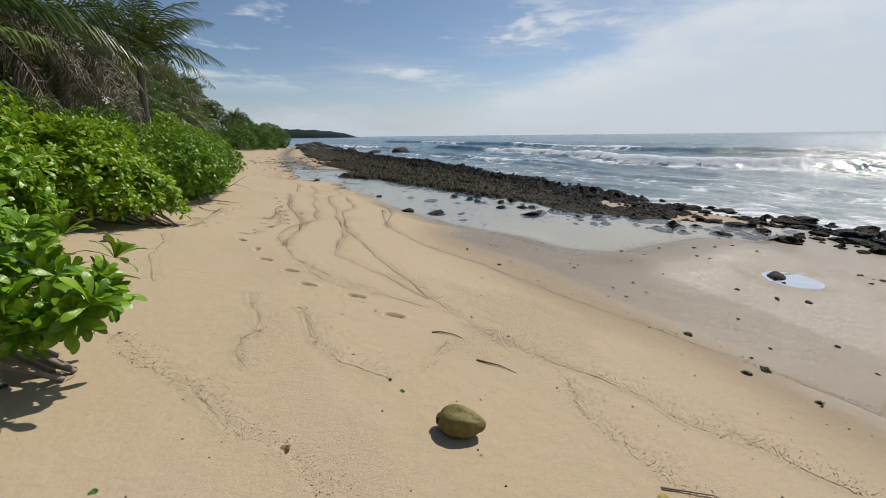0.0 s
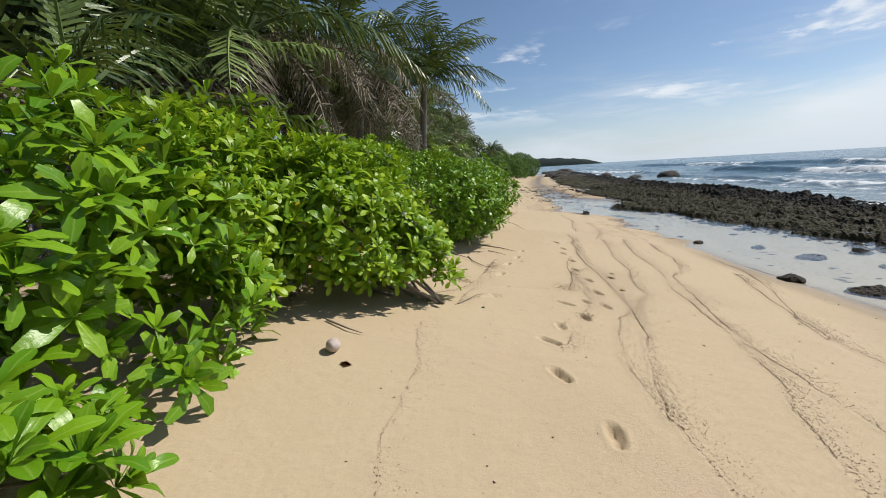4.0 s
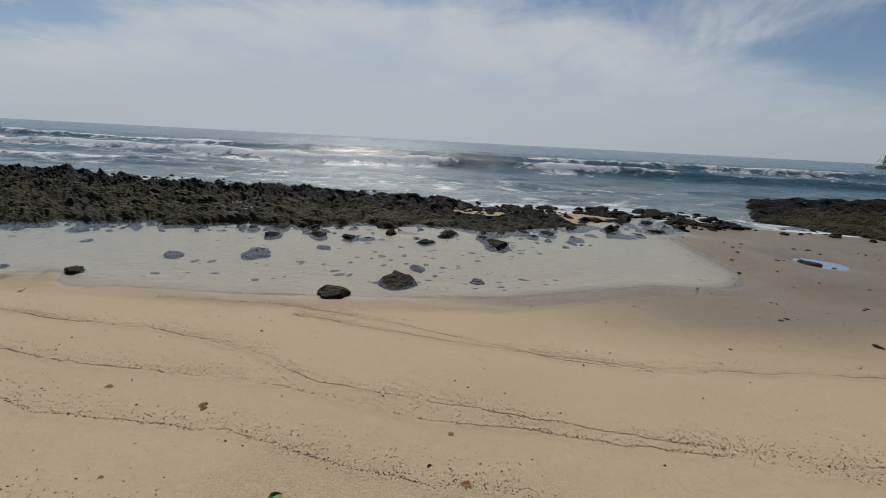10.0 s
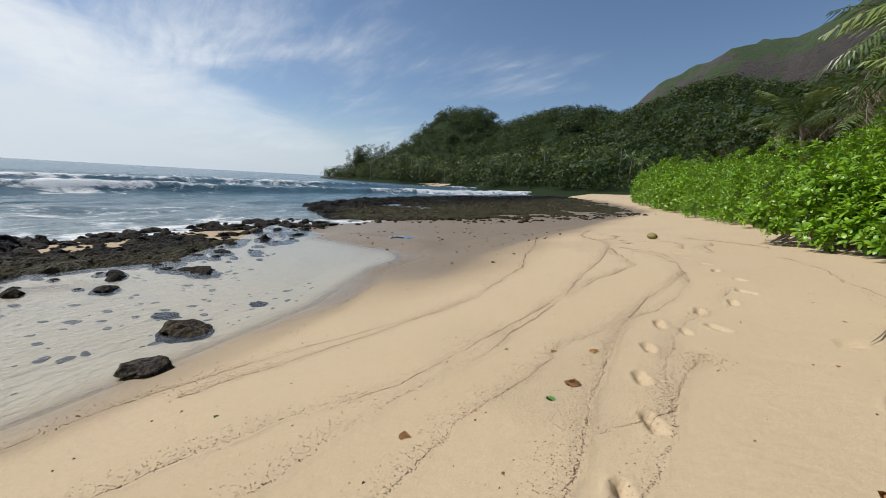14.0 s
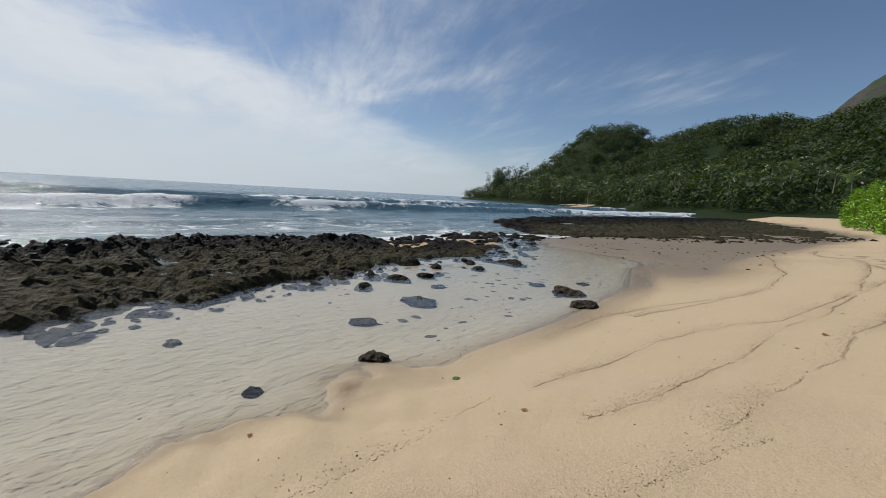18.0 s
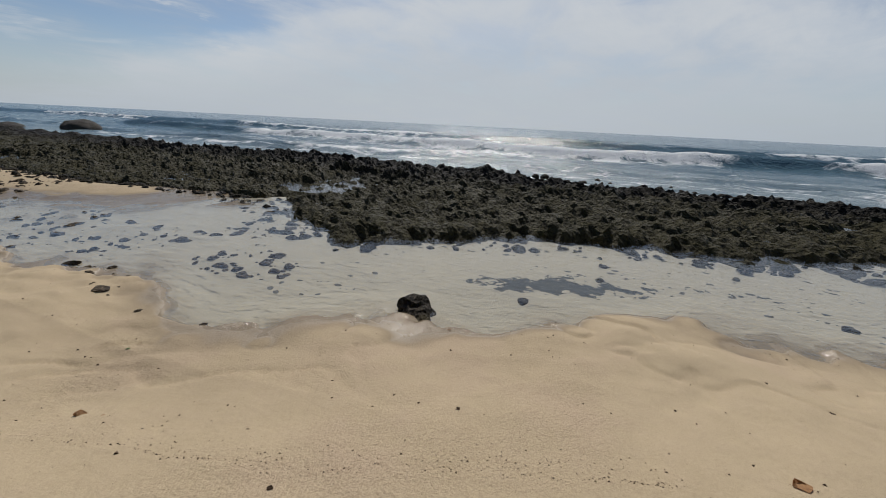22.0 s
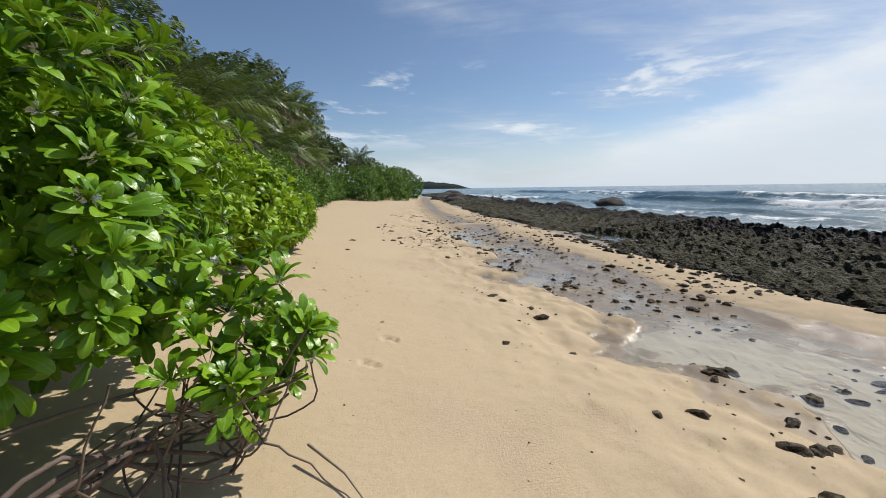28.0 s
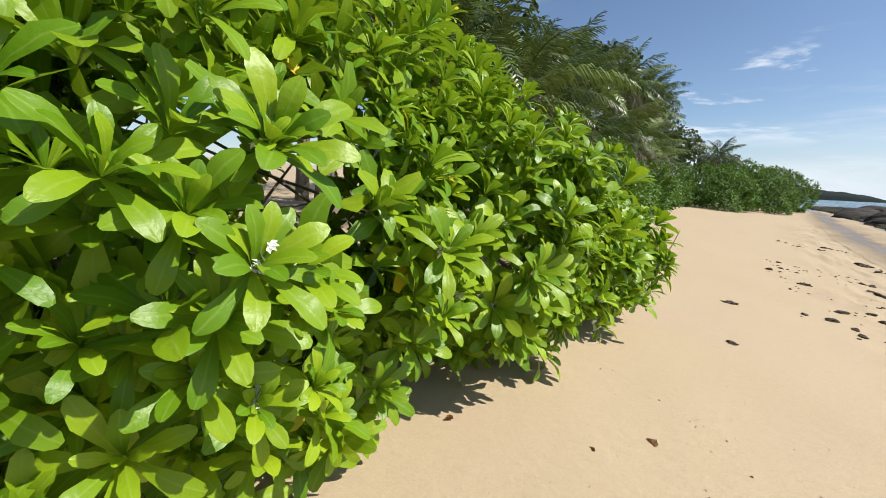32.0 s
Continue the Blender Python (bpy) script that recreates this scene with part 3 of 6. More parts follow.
for k_, (fx, fy, head, size) in enumerate(FEET):
    head = 48 if k_ < 7 else 62 if fy > 26 else (18 - head if head < 90 else head - 25)
    ii, jj = np.searchsorted(GY, [fy - 0.3, fy + 0.3]), np.searchsorted(GX, [fx - 0.3, fx + 0.3])
    sl_ = (slice(*ii), slice(*jj))
    h_ = radians(head)
    u = (gx[sl_] - fx) * math.cos(h_) + (gy[sl_] - fy) * math.sin(h_)
    v = -(gx[sl_] - fx) * math.sin(h_) + (gy[sl_] - fy) * math.cos(h_)
    u, v = u / size, v / size
    sole = np.maximum(np.exp(-((u / 0.048) ** 4 + ((v - 0.06) / 0.085) ** 4)), np.exp(-((u / 0.040) ** 4 + ((v + 0.08) / 0.065) ** 4)))
    rim = np.exp(-((np.hypot(u / 0.080, v / 0.165) - 1) / 0.20) ** 2)
    sole = sole * (0.55 + 0.9 * fnoise(gx[sl_] * 16, gy[sl_] * 16, 33, 2))
    gz[sl_] += (-0.085 * sole * np.clip(0.7 - 4.5 * u, 0.25, 1.0) + 0.014 * rim) * size
wet = np.zeros_like(gz)
grit = np.zeros_like(gz)
wx = np.interp(gy, EY, WETX) + (fnoise(gx * 0.8, gy * 0.5, 31, 4) - 0.5) * 0.9
wet = step(gx - wx, -0.9, 1.1)
wet = np.maximum(wet, 0.8 * step(gz, 0.10, 0.045) * step(gy, 16, 18) * (1 - step(gy, 40, 44)) * (gx > 1))
wet = np.maximum(wet, step(gz, 0.055, 0.03) * step(gy, 17, 19) * (1 - step(gy, 40, 44)) * (gx > 1.5))
wet *= 1 - 0.85 * step(gz, 0.05, 0.09) * step(gy, 8, 11) * (gx > 2.5)
wet *= 1 - 0.75 * step(-gz, 0.0, 0.04) * step(gy, 5, 7) * (gx < 16)
rng = np.random.default_rng(4)
for weight, pts in WRACK:
    for qx, qy in along(pts, 0.04, rng, 0.09):
        i0, i1 = np.searchsorted(GY, [qy - 0.22, qy + 0.22])
        j0, j1 = np.searchsorted(GX, [qx - 0.22, qx + 0.22])
        if i1 > i0 and j1 > j0:
            dd = (gx[i0:i1, j0:j1] - qx) ** 2 + (gy[i0:i1, j0:j1] - qy) ** 2
            grit[i0:i1, j0:j1] = np.maximum(grit[i0:i1, j0:j1], weight * 0.3 * np.exp(-((gy[i0:i1, j0:j1] - qy) ** 2 + np.where(gx[i0:i1, j0:j1] > qx, 0.5, 4.0) * (gx[i0:i1, j0:j1] - qx) ** 2) / 0.006) * np.clip(1.8 * float(fnoise(qx * 1.6, qy * 1.6, 61, 2)) - 0.2, 0.1, 1))
            gz[i0:i1, j0:j1] += 0.0035 * weight * np.exp(-dd / 0.0016) * np.where(gx[i0:i1, j0:j1] > qx, -1.0, 1.0)
grit = np.clip(grit + 0.35 * step(fnoise(gx * 0.7, gy * 0.5, 41, 4), 0.52, 0.72) * step(gx, -0.4, 1.6), 0, 1)
gm = grid_mesh("ground", gx, gy, gz, SAND)
paint(gm, "wet", wet)
paint(gm, "grit", grit)
# carried past the pool so the wet flats take the pale sky-reflection tint
paint(gm, "pool", step(gy, 5.0, 7.0) * (1 - step(gy, 38, 42)) * (gx < 12))
paint(gm, "weed", 0.80 * np.exp(-(((gx - 5.6 - 0.25 * (24 - gy)) / 0.5) ** 2 + ((gy - 23.4) / 1.5) ** 2)) + 0.40 * np.exp(-(((gx - 6.6) / 0.6) ** 2 + ((gy - 20.6) / 1.6) ** 2)))
tagged(new("ground", gm), "pale golden coral sand beach with footprints and tide lines", "beach", kind="structure")


def sand_at(x, y):
    """Height of the sheet at points, from its own grid."""
    x, y = np.asarray(x, float), np.asarray(y, float)
    j = np.clip(np.searchsorted(GX, x) - 1, 0, len(GX) - 2)
    i = np.clip(np.searchsorted(GY, y) - 1, 0, len(GY) - 2)
    u, v = (x - GX[j]) / (GX[j + 1] - GX[j]), (y - GY[i]) / (GY[i + 1] - GY[i])
    return (gz[i, j] * (1 - u) + gz[i, j + 1] * u) * (1 - v) + (gz[i + 1, j] * (1 - u) + gz[i + 1, j + 1] * u) * v


# ---- pool water, sea ----
px, py = np.meshgrid(np.arange(2.0, 12.01, 0.25), np.arange(5.0, 46.0, 0.5))
outer = np.interp(py[:, :1], REEF_Y, REEF_IN) + 0.6
px = 2.0 + (px - 2.0) / 10.0 * (outer - 2.0)
tagged(new("pool_water", grid_mesh("pool_water", px, py, np.zeros_like(px) + 0.004, POOL)), "clear shallow tide pool water over pale sand", "water", kind="structure")

a_ = np.linspace(0, 2 * math.pi, 33)[:-1]
q_ = np.linspace(0.05, 1, 5)[:, None]
lx_, ly_ = 9.3 + 0.5 * q_ * np.cos(a_), 3.6 + 0.7 * q_ * np.sin(a_)
tagged(new("puddle_water", grid_mesh("puddle_water", lx_, ly_, np.full_like(lx_, float(sand_at(9.3, 3.6)) + 0.018), POOL)), "small puddle on the wet sand", "water", kind="structure")

SEA_Z = -0.16
SX = np.concatenate([[-3500, -1500, -600, -250, -100, -40, -10, 0, 4], axis((5, 30, 0.3), (30, 66, 0.4), (66, 110, 0.9)), 110 + np.geomspace(2, 3380, 40)])
SY = np.concatenate([-150 - np.geomspace(2, 3340, 30)[::-1], axis((-150, -30, 2.0), (-30, 75, 0.75), (75, 160, 2.0)), 160 + np.geomspace(2, 3330, 30)])
sx, sy = np.meshgrid(SX, SY)
sz = np.full_like(sx, SEA_Z)
foam = np.zeros_like(sx)
near = step(sx, 34, 13) * (sx > 3)


def breaker(x0, height, lean, y0, y1, trail, fmax, seed, bend=0.0):
    """A wave front along the shore, its crest torn by noise, foam behind it."""
    global sz, foam
    line = x0 + bend * (sy - 10) ** 2 * 0.001 + (fnoise(sy * 0.035, seed, seed, 3) - 0.5) * 9
    d = sx - line
    ends = step(sy, y0, y0 + 12) * (1 - step(sy, y1 - 12, y1))
    tall = ends * (0.45 + 0.75 * fnoise(sy * 0.06, 3.0, seed + 2, 3))
    face = np.where(d < 0, np.exp(-(d / (0.55 * lean)) ** 2), np.exp(-(d / (2.4 * lean)) ** 2))
    sz = sz + height * tall * face * (0.85 + 0.3 * fnoise(sx * 0.6, sy * 0.5, seed, 3))
    broke = step(fnoise(sy * 0.05, 1.0, seed + 5, 3), 0.42, 0.56)
    curl = np.where(d < 0, np.exp(-(d / 1.1) ** 2), np.exp(-(d / 0.9) ** 2))
    wash = np.where(d < 0, np.exp(-((d + 1.0) / trail) ** 2), np.exp(-(d / (trail * 0.5)) ** 2))
    foam = np.maximum(foam, ends * fmax * np.maximum(curl * (0.35 + 0.65 * broke), 0.62 * wash * broke))


breaker(37, 0.80, 1.1, -110, 90, 3.2, 1.0, 3)
breaker(28, 0.32, 0.8, 22, 130, 2.5, 0.8, 7)
breaker(21.5, 0.16, 0.6, 0, 70, 1.5, 0.6, 12)
breaker(60, 0.9, 2.0, -160, 190, 4, 0.8, 17)
breaker(19, 0.10, 0.5, -60, 30, 3, 0.8, 23)
shoreline = np.maximum(np.interp(sy, EY, EX) + 6.5 * step(sy, -60, -30) * (1 - step(sy, 4, 6)), np.where((sy > 4) & (sy < 150), np.interp(sy, REEF_Y, REEF_OUT), -99))
swash = np.exp(-np.maximum(sx - shoreline, 0) / 4.5) * (sx > shoreline - 5)
foam = np.maximum(foam, 0.74 * swash * (0.55 + 0.7 * fnoise(sx * 0.2, sy * 0.15, 29, 3)))
foam = np.maximum(foam, 0.40 * step(fnoise(sx * 0.06, sy * 0.03, 37, 4), 0.46, 0.66) * (sx > 13) * step(sx, 66, 40) * step(sy, -90, -40))
sz = sz + (sx > 12) * (sx < 400) * (fnoise(sx * 0.13, sy * 0.06, 43, 3) - 0.5) * 0.30 * step(sx, 12, 30)
sz = sz + (sx > 15) * (sx < 110) * (fnoise(sx * 0.8, sy * 0.42, 47, 2) - 0.5) * 0.34 * step(sx, 15, 22)
sm = grid_mesh("sea", sx, sy, sz, SEA)
paint(sm, "foam", foam)
paint(sm, "near", near * 0.9)
tagged(new("sea", sm), "blue-grey open sea with breaking white waves", "sea", kind="structure")


# ---- the reef: a rough rock platform between pool and sea ----
def reef_mesh(name, xs, ys, inner, outer, top, seed, edge=0.7):
    x, y = np.meshgrid(xs, ys)
    u = (x - inner(y)) + (fnoise(x * 0.9, y * 0.9, seed + 9, 5, 0.6) - 0.5) * 2.0
    v = (outer(y) - x) + (fnoise(x * 0.8, y * 0.8, seed + 4, 4) - 0.5) * 2.0
    inside = np.minimum(step(u, -0.1, edge), step(v, -0.3, 1.1))
    ridge = 1 - np.abs(fnoise(x * 1.7, y * 1.5, seed, 4, 0.6) * 2 - 1)
    knob = fnoise(x * 4.5, y * 4.0, seed + 1, 4, 0.65)
    rise = np.clip((x - inner(y)) / np.maximum(outer(y) - inner(y), 0.5), 0, 1)
    crag = np.abs(fnoise(x * 2.6, y * 2.4, seed + 2, 3, 0.55) - 0.5)
    big_ = np.interp(y, [-2, 4, 12, 20], [0.75, 0.42, 0.62, 0.9])
    z = top(y) * (0.45 + 0.75 * rise) + big_ * ((ridge - 0.62) * (0.18 + 0.34 * rise) + (knob - 0.5) * (0.20 + 0.40 * rise)) - 0.07 * np.exp(-(crag / 0.05) ** 2)
    hollow = step(fnoise(x * 0.33, y * 0.25, seed + 14, 3), 0.56, 0.70)
    z = z - hollow * 0.17
    z = np.where(inside > 0.02, -0.30 + (z + 0.30) * inside, -0.6)
    me = grid_mesh(name, x, y, z, REEF, True)
    keep = (inside > 0.015).ravel()
    idx = np.arange(len(keep)).reshape(x.shape)
    q = np.stack([idx[:-1, :-1], idx[:-1, 1:], idx[1:, 1:], idx[1:, :-1]], -1).reshape(-1, 4)
    q = q[keep[q].any(axis=1)]
    used = np.unique(q)
    remap = np.zeros(len(keep), np.int32)
    remap[used] = np.arange(len(used))
    co = np.stack([x.ravel(), y.ravel(), z.ravel()], 1)[used]
    bpy.data.meshes.remove(me)
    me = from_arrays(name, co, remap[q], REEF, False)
    paint(me, "algae", (1.15 - 1.25 * rise - 0.35 * step(y, 17, 11) * step(y, -1, 3)).ravel()[used])
    return me


def rin(y):
    return np.interp(y, REEF_Y, REEF_IN)


def rout(y):
    return np.interp(y, REEF_Y, REEF_OUT)


def reef_top(y):
    return np.interp(y, [1, 6, 10, 15, 30, 60, 150], [-0.06, -0.06, -0.02, 0.18, 0.26, 0.30, 0.4])


tagged(new("reef", reef_mesh("reef", np.arange(4.5, 18.5, 0.075), np.arange(6.5, 44, 0.085), rin, rout, reef_top, 51)),
       "dark jagged olive-brown coral rock shelf between pool and sea", "rock reef", kind="structure")
tagged(new("reef", reef_mesh("reef", np.arange(5.5, 26, 0.26), np.concatenate([np.arange(43.6, 70, 0.26), np.arange(70, 150, 0.9)]), rin, rout, reef_top, 51)),
       "dark rock shelf running on along the shore", "rock reef", kind="structure")


def fin(y):
    return np.interp(y, [-95, -60, -33, -22, -15, -10, -6, -2, 0.5], [9, 6.5, 3.4, 4.2, 7.0, 9.4, 10.6, 12.8, 15])


def fout(y):
    return np.interp(y, [-95, -60, -21, -8, -3, 0.5], [24, 28, 28, 25, 22, 16])


tagged(new("reef", reef_mesh("reef", np.arange(2.5, 30, 0.17), np.concatenate([np.arange(-95, -32, 0.4), np.arange(-32, 2, 0.17)]), fin, fout, lambda y: -0.02 + 0 * y, 61)),
       "low brown rock shelf beyond the sand", "rock reef", kind="structure")

# shallow water caught in the reef's hollows
hx, hy = np.meshgrid(np.linspace(0, 1, 12), np.arange(17, 44, 0.5))
hx = rin(hy) + 1.2 + hx * (rout(hy) - rin(hy) - 3.0)
tagged(new("reef_pools", grid_mesh("reef_pools", hx, hy, np.zeros_like(hx) + 0.075, POOL)), "still water in hollows of the reef", "water", kind="structure")


# ---- loose rocks ----
def rock_mesh(name, seed, flat, mat, sub=3, rough=0.5):
    bm = bmesh.new()
    bmesh.ops.create_icosphere(bm, subdivisions=sub, radius=0.5)
    off = Vector((seed * 3.7, seed * 1.3, seed * 2.1))
    for v in bm.verts:
        d = v.co.normalized()
        n = noise.noise(d * 1.3 + off) * 0.8 + noise.noise(d * 3.1 + off) * 0.55 + noise.noise(d * 7.0 + off) * 0.36 + noise.noise(d * 15.0 + off) * 0.2
        v.co = d * 0.5 * (1 + rough * n)
        v.co.z *= flat
        v.co.z = max(v.co.z, -0.16 * flat)
    me = bpy.data.meshes.new(name)
    bm.to_mesh(me)
    bm.free()
    me.materials.append(mat)
    for p_ in me.polygons:
        p_.use_smooth = rough < 0.3
    return me


ROCKS = [rock_mesh("rock", s, f, STONE) for s, f in ((1, 0.55), (2, 0.7), (3, 0.45), (4, 0.8), (5, 0.6), (6, 0.4), (7, 0.65), (8, 0.5))]
REEF_ROCKS = [rock_mesh("rock", 20 + s, f, SHELF_STONE, 3, 0.6) for s, f in ((1, 0.55), (2, 0.5), (3, 0.7), (4, 0.42))]
BROWN_ROCKS = [rock_mesh("rock", 50 + s, f, BROWN_STONE, 3, 0.8) for s, f in ((1, 0.5), (2, 0.6), (3, 0.42), (4, 0.7), (5, 0.55), (6, 0.45), (7, 0.6), (8, 0.5))]
BOULDERS = [rock_mesh("boulder", 40 + s, f, GRANITE, 3, 0.18) for s, f in ((1, 0.7), (2, 0.55), (3, 0.8))]


def put_rock(x, y, size, kind=0, turn=0.0, base=None, sx_=1.0, meshes=None, label="", group="", sink=0.14, name="rock"):
    z = float(sand_at(x, y)) if base is None else base
    meshes = meshes or ROCKS
    ob = new(name, meshes[kind % len(meshes)])
    ob.matrix_world = Matrix.Translation((x, y, z + size * (0.16 - sink) * 0.5)) @ pose(0, 0, 0, 0, 0, turn) @ Matrix.Diagonal((size * sx_, size, size, 1))
    return tagged(ob, label or "dark weathered beach rock half sunk in sand", "rock", group)


# rocks known one by one: x, y, size, mesh, turn, stretch
def place_rocks(*rows_):
    for x, y, s_, k, tn, st, lab in rows_:
        put_rock(x, y, s_ * (0.78 if s_ > 0.5 else 0.6) * (0.56 if y > 26 else 0.85 if y > 17 else 1.0), k, tn, None, st, BROWN_ROCKS if y > 26 else None, lab, "" if lab else "stones of the pool and stony sand")


place_rocks((6.25, 12.1, 0.66, 0, 20, 1.15, "dark rounded rock standing in the tide pool"),
            (5.5, 12.85, 0.56, 5, 60, 1.1, "dark rock at the tide pool's edge"),
            (6.6, 10.85, 0.34, 2, 10, 1.4, "small black rock in the tide pool"),
            (7.1, 11.9, 0.40, 5, 40, 1.5, "flat dark rock in the tide pool"),
            (4.26, 24.70, 0.58, 3, 70, 1.05, "pitted black rock with a notch at the pool's edge"),
            (4.08, 24.55, 0.34, 4, 30, 1.3, "pitted black rock at the pool's edge"),
            (5.03, 23.7, 0.26, 4, 0, 1.2, ""),
            (6.9, 22.8, 0.24, 2, 30, 1.4, ""),
            (7.2, 21.02, 0.20, 3, 0, 1.0, ""),
            (6.26, 22.86, 0.22, 5, 0, 1.5, ""))
place_rocks((5.88, 20.35, 0.26, 1, 0, 1.3, ""),
            (5.6, 19.6, 0.26, 5, 0, 1.2, ""),
            (5.7, 17.96, 0.28, 0, 0, 1.2, ""),
            (4.92, 19.19, 0.14, 3, 0, 1.6, ""),
            (5.2, 20.33, 0.14, 4, 0, 1.2, ""),
            (7.4, 18.3, 0.3, 2, 0, 1.5, ""),
            (5.68, 16.8, 0.42, 4, 30, 1.2, ""),
            (6.9, 16.2, 0.5, 5, 60, 1.4, ""),
            (7.3, 14.9, 0.55, 2, 20, 1.5, ""),
            (8.0, 13.9, 0.4, 5, 80, 1.3, ""))
place_rocks((4.39, 27.53, 0.30, 4, 0, 1.2, ""),
            (3.09, 26.26, 0.17, 3, 10, 1.5, ""),
            (2.97, 26.89, 0.14, 1, 10, 1.4, ""),
            (4.49, 32.06, 0.26, 1, 10, 1.4, ""),
            (3.92, 29.4, 0.28, 6, 10, 1.2, ""),
            (2.9, 30.1, 0.24, 6, 0, 1.2, ""),
            (3.17, 30.8, 0.2, 1, 0, 1.0, ""),
            (3.6, 30.3, 0.24, 4, 0, 1.2, ""),
            (2.23, 35.2, 0.28, 4, 20, 1.4, ""),
            (1.77, 33.3, 0.22, 6, 20, 1.2, ""))
place_rocks((4.18, 34.96, 0.30, 3, 20, 1.0, ""),
            (3.18, 37.4, 0.26, 3, 20, 1.2, ""),
            (2.43, 33.1, 0.16, 1, 0, 1.4, ""),
            (-0.1, 41.2, 0.36, 2, 0, 1.6, ""),
            (-0.14, 39.2, 0.26, 0, 0, 1.3, ""),
            (3.3, 50.3, 0.7, 0, 0, 1.5, ""),
            (1.2, 44.5, 0.4, 1, 0, 1.5, ""),
            (9.3, 3.6, 0.48, 5, 30, 1.7, "dark rock lying in a puddle on wet sand"))


def mesh_arrays(me):
    c = np.empty(len(me.vertices) * 3, np.float32)
    me.vertices.foreach_get("co", c)
    f = np.empty(len(me.polygons) * 3, np.int32)
    me.polygons.foreach_get("vertices", f)
    return c.reshape(-1, 3), f.reshape(-1, 3)


PEBBLES = [mesh_arrays(rock_mesh("pebble", 60 + k, 0.55 + 0.1 * k, STONE, 2, 0.75)) for k in range(3)]
CHUNKS = [mesh_arrays(rock_mesh("chunk", 70 + k, 0.5 + 0.1 * k, SHELF_STONE, 2, 0.6)) for k in range(3)]


def heap(name, rows, shapes, mat, label, cat):
    """Many stones joined: rows of x, y, z, size, stretch."""
    mats = [np.array(Matrix.Translation((x, y, z)) @ pose(0, 0, 0, rng.normal() * 10, rng.normal() * 10, rng.random() * 360) @ Matrix.Diagonal((s_ * st, s_, s_, 1))) for x, y, z, s_, st in rows]
    c, f = gather([spread(*shapes[k], mats[k::3]) for k in range(3)])
    return tagged(new(name, from_arrays(name, c, f, mat)), label, cat, kind="stuff")


rng = np.random.default_rng(12)
# stony stretch of sand beside the reef
rows, n_rocks = [], 0
while n_rocks < 1800:
    y = 26.5 + 28 * rng.random() ** 1.2
    lo, hi = float(np.interp(y, [26, 30, 36, 42, 55], [3.2, 2.6, 1.9, 0.6, 0.8])), float(rin(y)) + 0.4
    x = lo + (hi - lo) * rng.random() ** 0.85
    if fnoise(x * 0.7, y * 0.6, 71, 3) < 0.45 + 0.12 * (x < lo + 1.2):
        continue
    s_ = 0.022 + 0.115 * rng.random() ** 3.4
    if n_rocks < 130:
        put_rock(x, y, 0.36 * s_ + 0.02, rng.integers(8), rng.random() * 360, None, 1 + 0.7 * rng.random(), BROWN_ROCKS, "small brown coral stone lying on the sand", "stones of the stony sand")
    else:
        rows.append((x, y, float(sand_at(x, y)), s_, 1 + 0.8 * rng.random()))
    n_rocks += 1
heap("pebbles", rows, PEBBLES, BROWN_STONE, "small brown coral stones strewn over uneven sand", "pebbles")
# boulders fringing the reef's seaward end and the sand beside it
rows, n_rocks = [], 0
while n_rocks < 520:
    y = 2.0 + 14.0 * rng.random()
    x = float(rin(y)) - 1.2 + (float(rout(y)) - float(rin(y)) + 1.8) * rng.random()
    s_ = 0.09 + 0.34 * rng.random() ** 2.6
    z = max(float(sand_at(x, y)), -0.14)
    if n_rocks < 75:
        put_rock(x, y, s_ + 0.1, rng.integers(4), rng.random() * 360, z, 1 + 0.8 * rng.random(), REEF_ROCKS, "wet black coral rock at the reef's end", "rocks at the reef's end")
    else:
        rows.append((x, y, z, s_, 1 + 0.8 * rng.random()))
    n_rocks += 1
for k in range(260):
    y = 14 + 40 * rng.random()
    x = float(rout(y)) - 0.2 - 2.4 * rng.random() ** 1.5
    rows.append((x, y, 0.10 + 0.14 * rng.random(), 0.10 + 0.17 * rng.random() ** 2, 1 + 0.6 * rng.random()))
for k in range(420):
    y = 12 + 30 * rng.random()
    x = float(rin(y)) - 0.35 + 1.0 * rng.random()
    rows.append((x, y, float(sand_at(x, y)) + 0.01, 0.05 + 0.17 * rng.random() ** 2, 1 + 0.8 * rng.random()))
heap("reef_rubble", rows, CHUNKS, SHELF_STONE, "black broken coral rock along the reef's edges", "rubble")
# beyond the reef, towards the bay
rows = []
for k in range(240):
    y = -24 + 27 * rng.random()
    x = float(fin(y)) - 3.0 * rng.random() ** 2 + 0.5
    s_ = 0.08 + 0.30 * rng.random() ** 2.5
    if k < 20:
        put_rock(x, y, s_ + 0.08, rng.integers(8), rng.random() * 360, None, 1 + 0.6 * rng.random(), None, "small dark stone on the sand by the far shelf", "stones by the far shelf")
    else:
        rows.append((x, y, float(sand_at(x, y)), s_, 1.3))
heap("pebbles", rows, PEBBLES, STONE, "dark stones strewn before the far shelf", "pebbles")

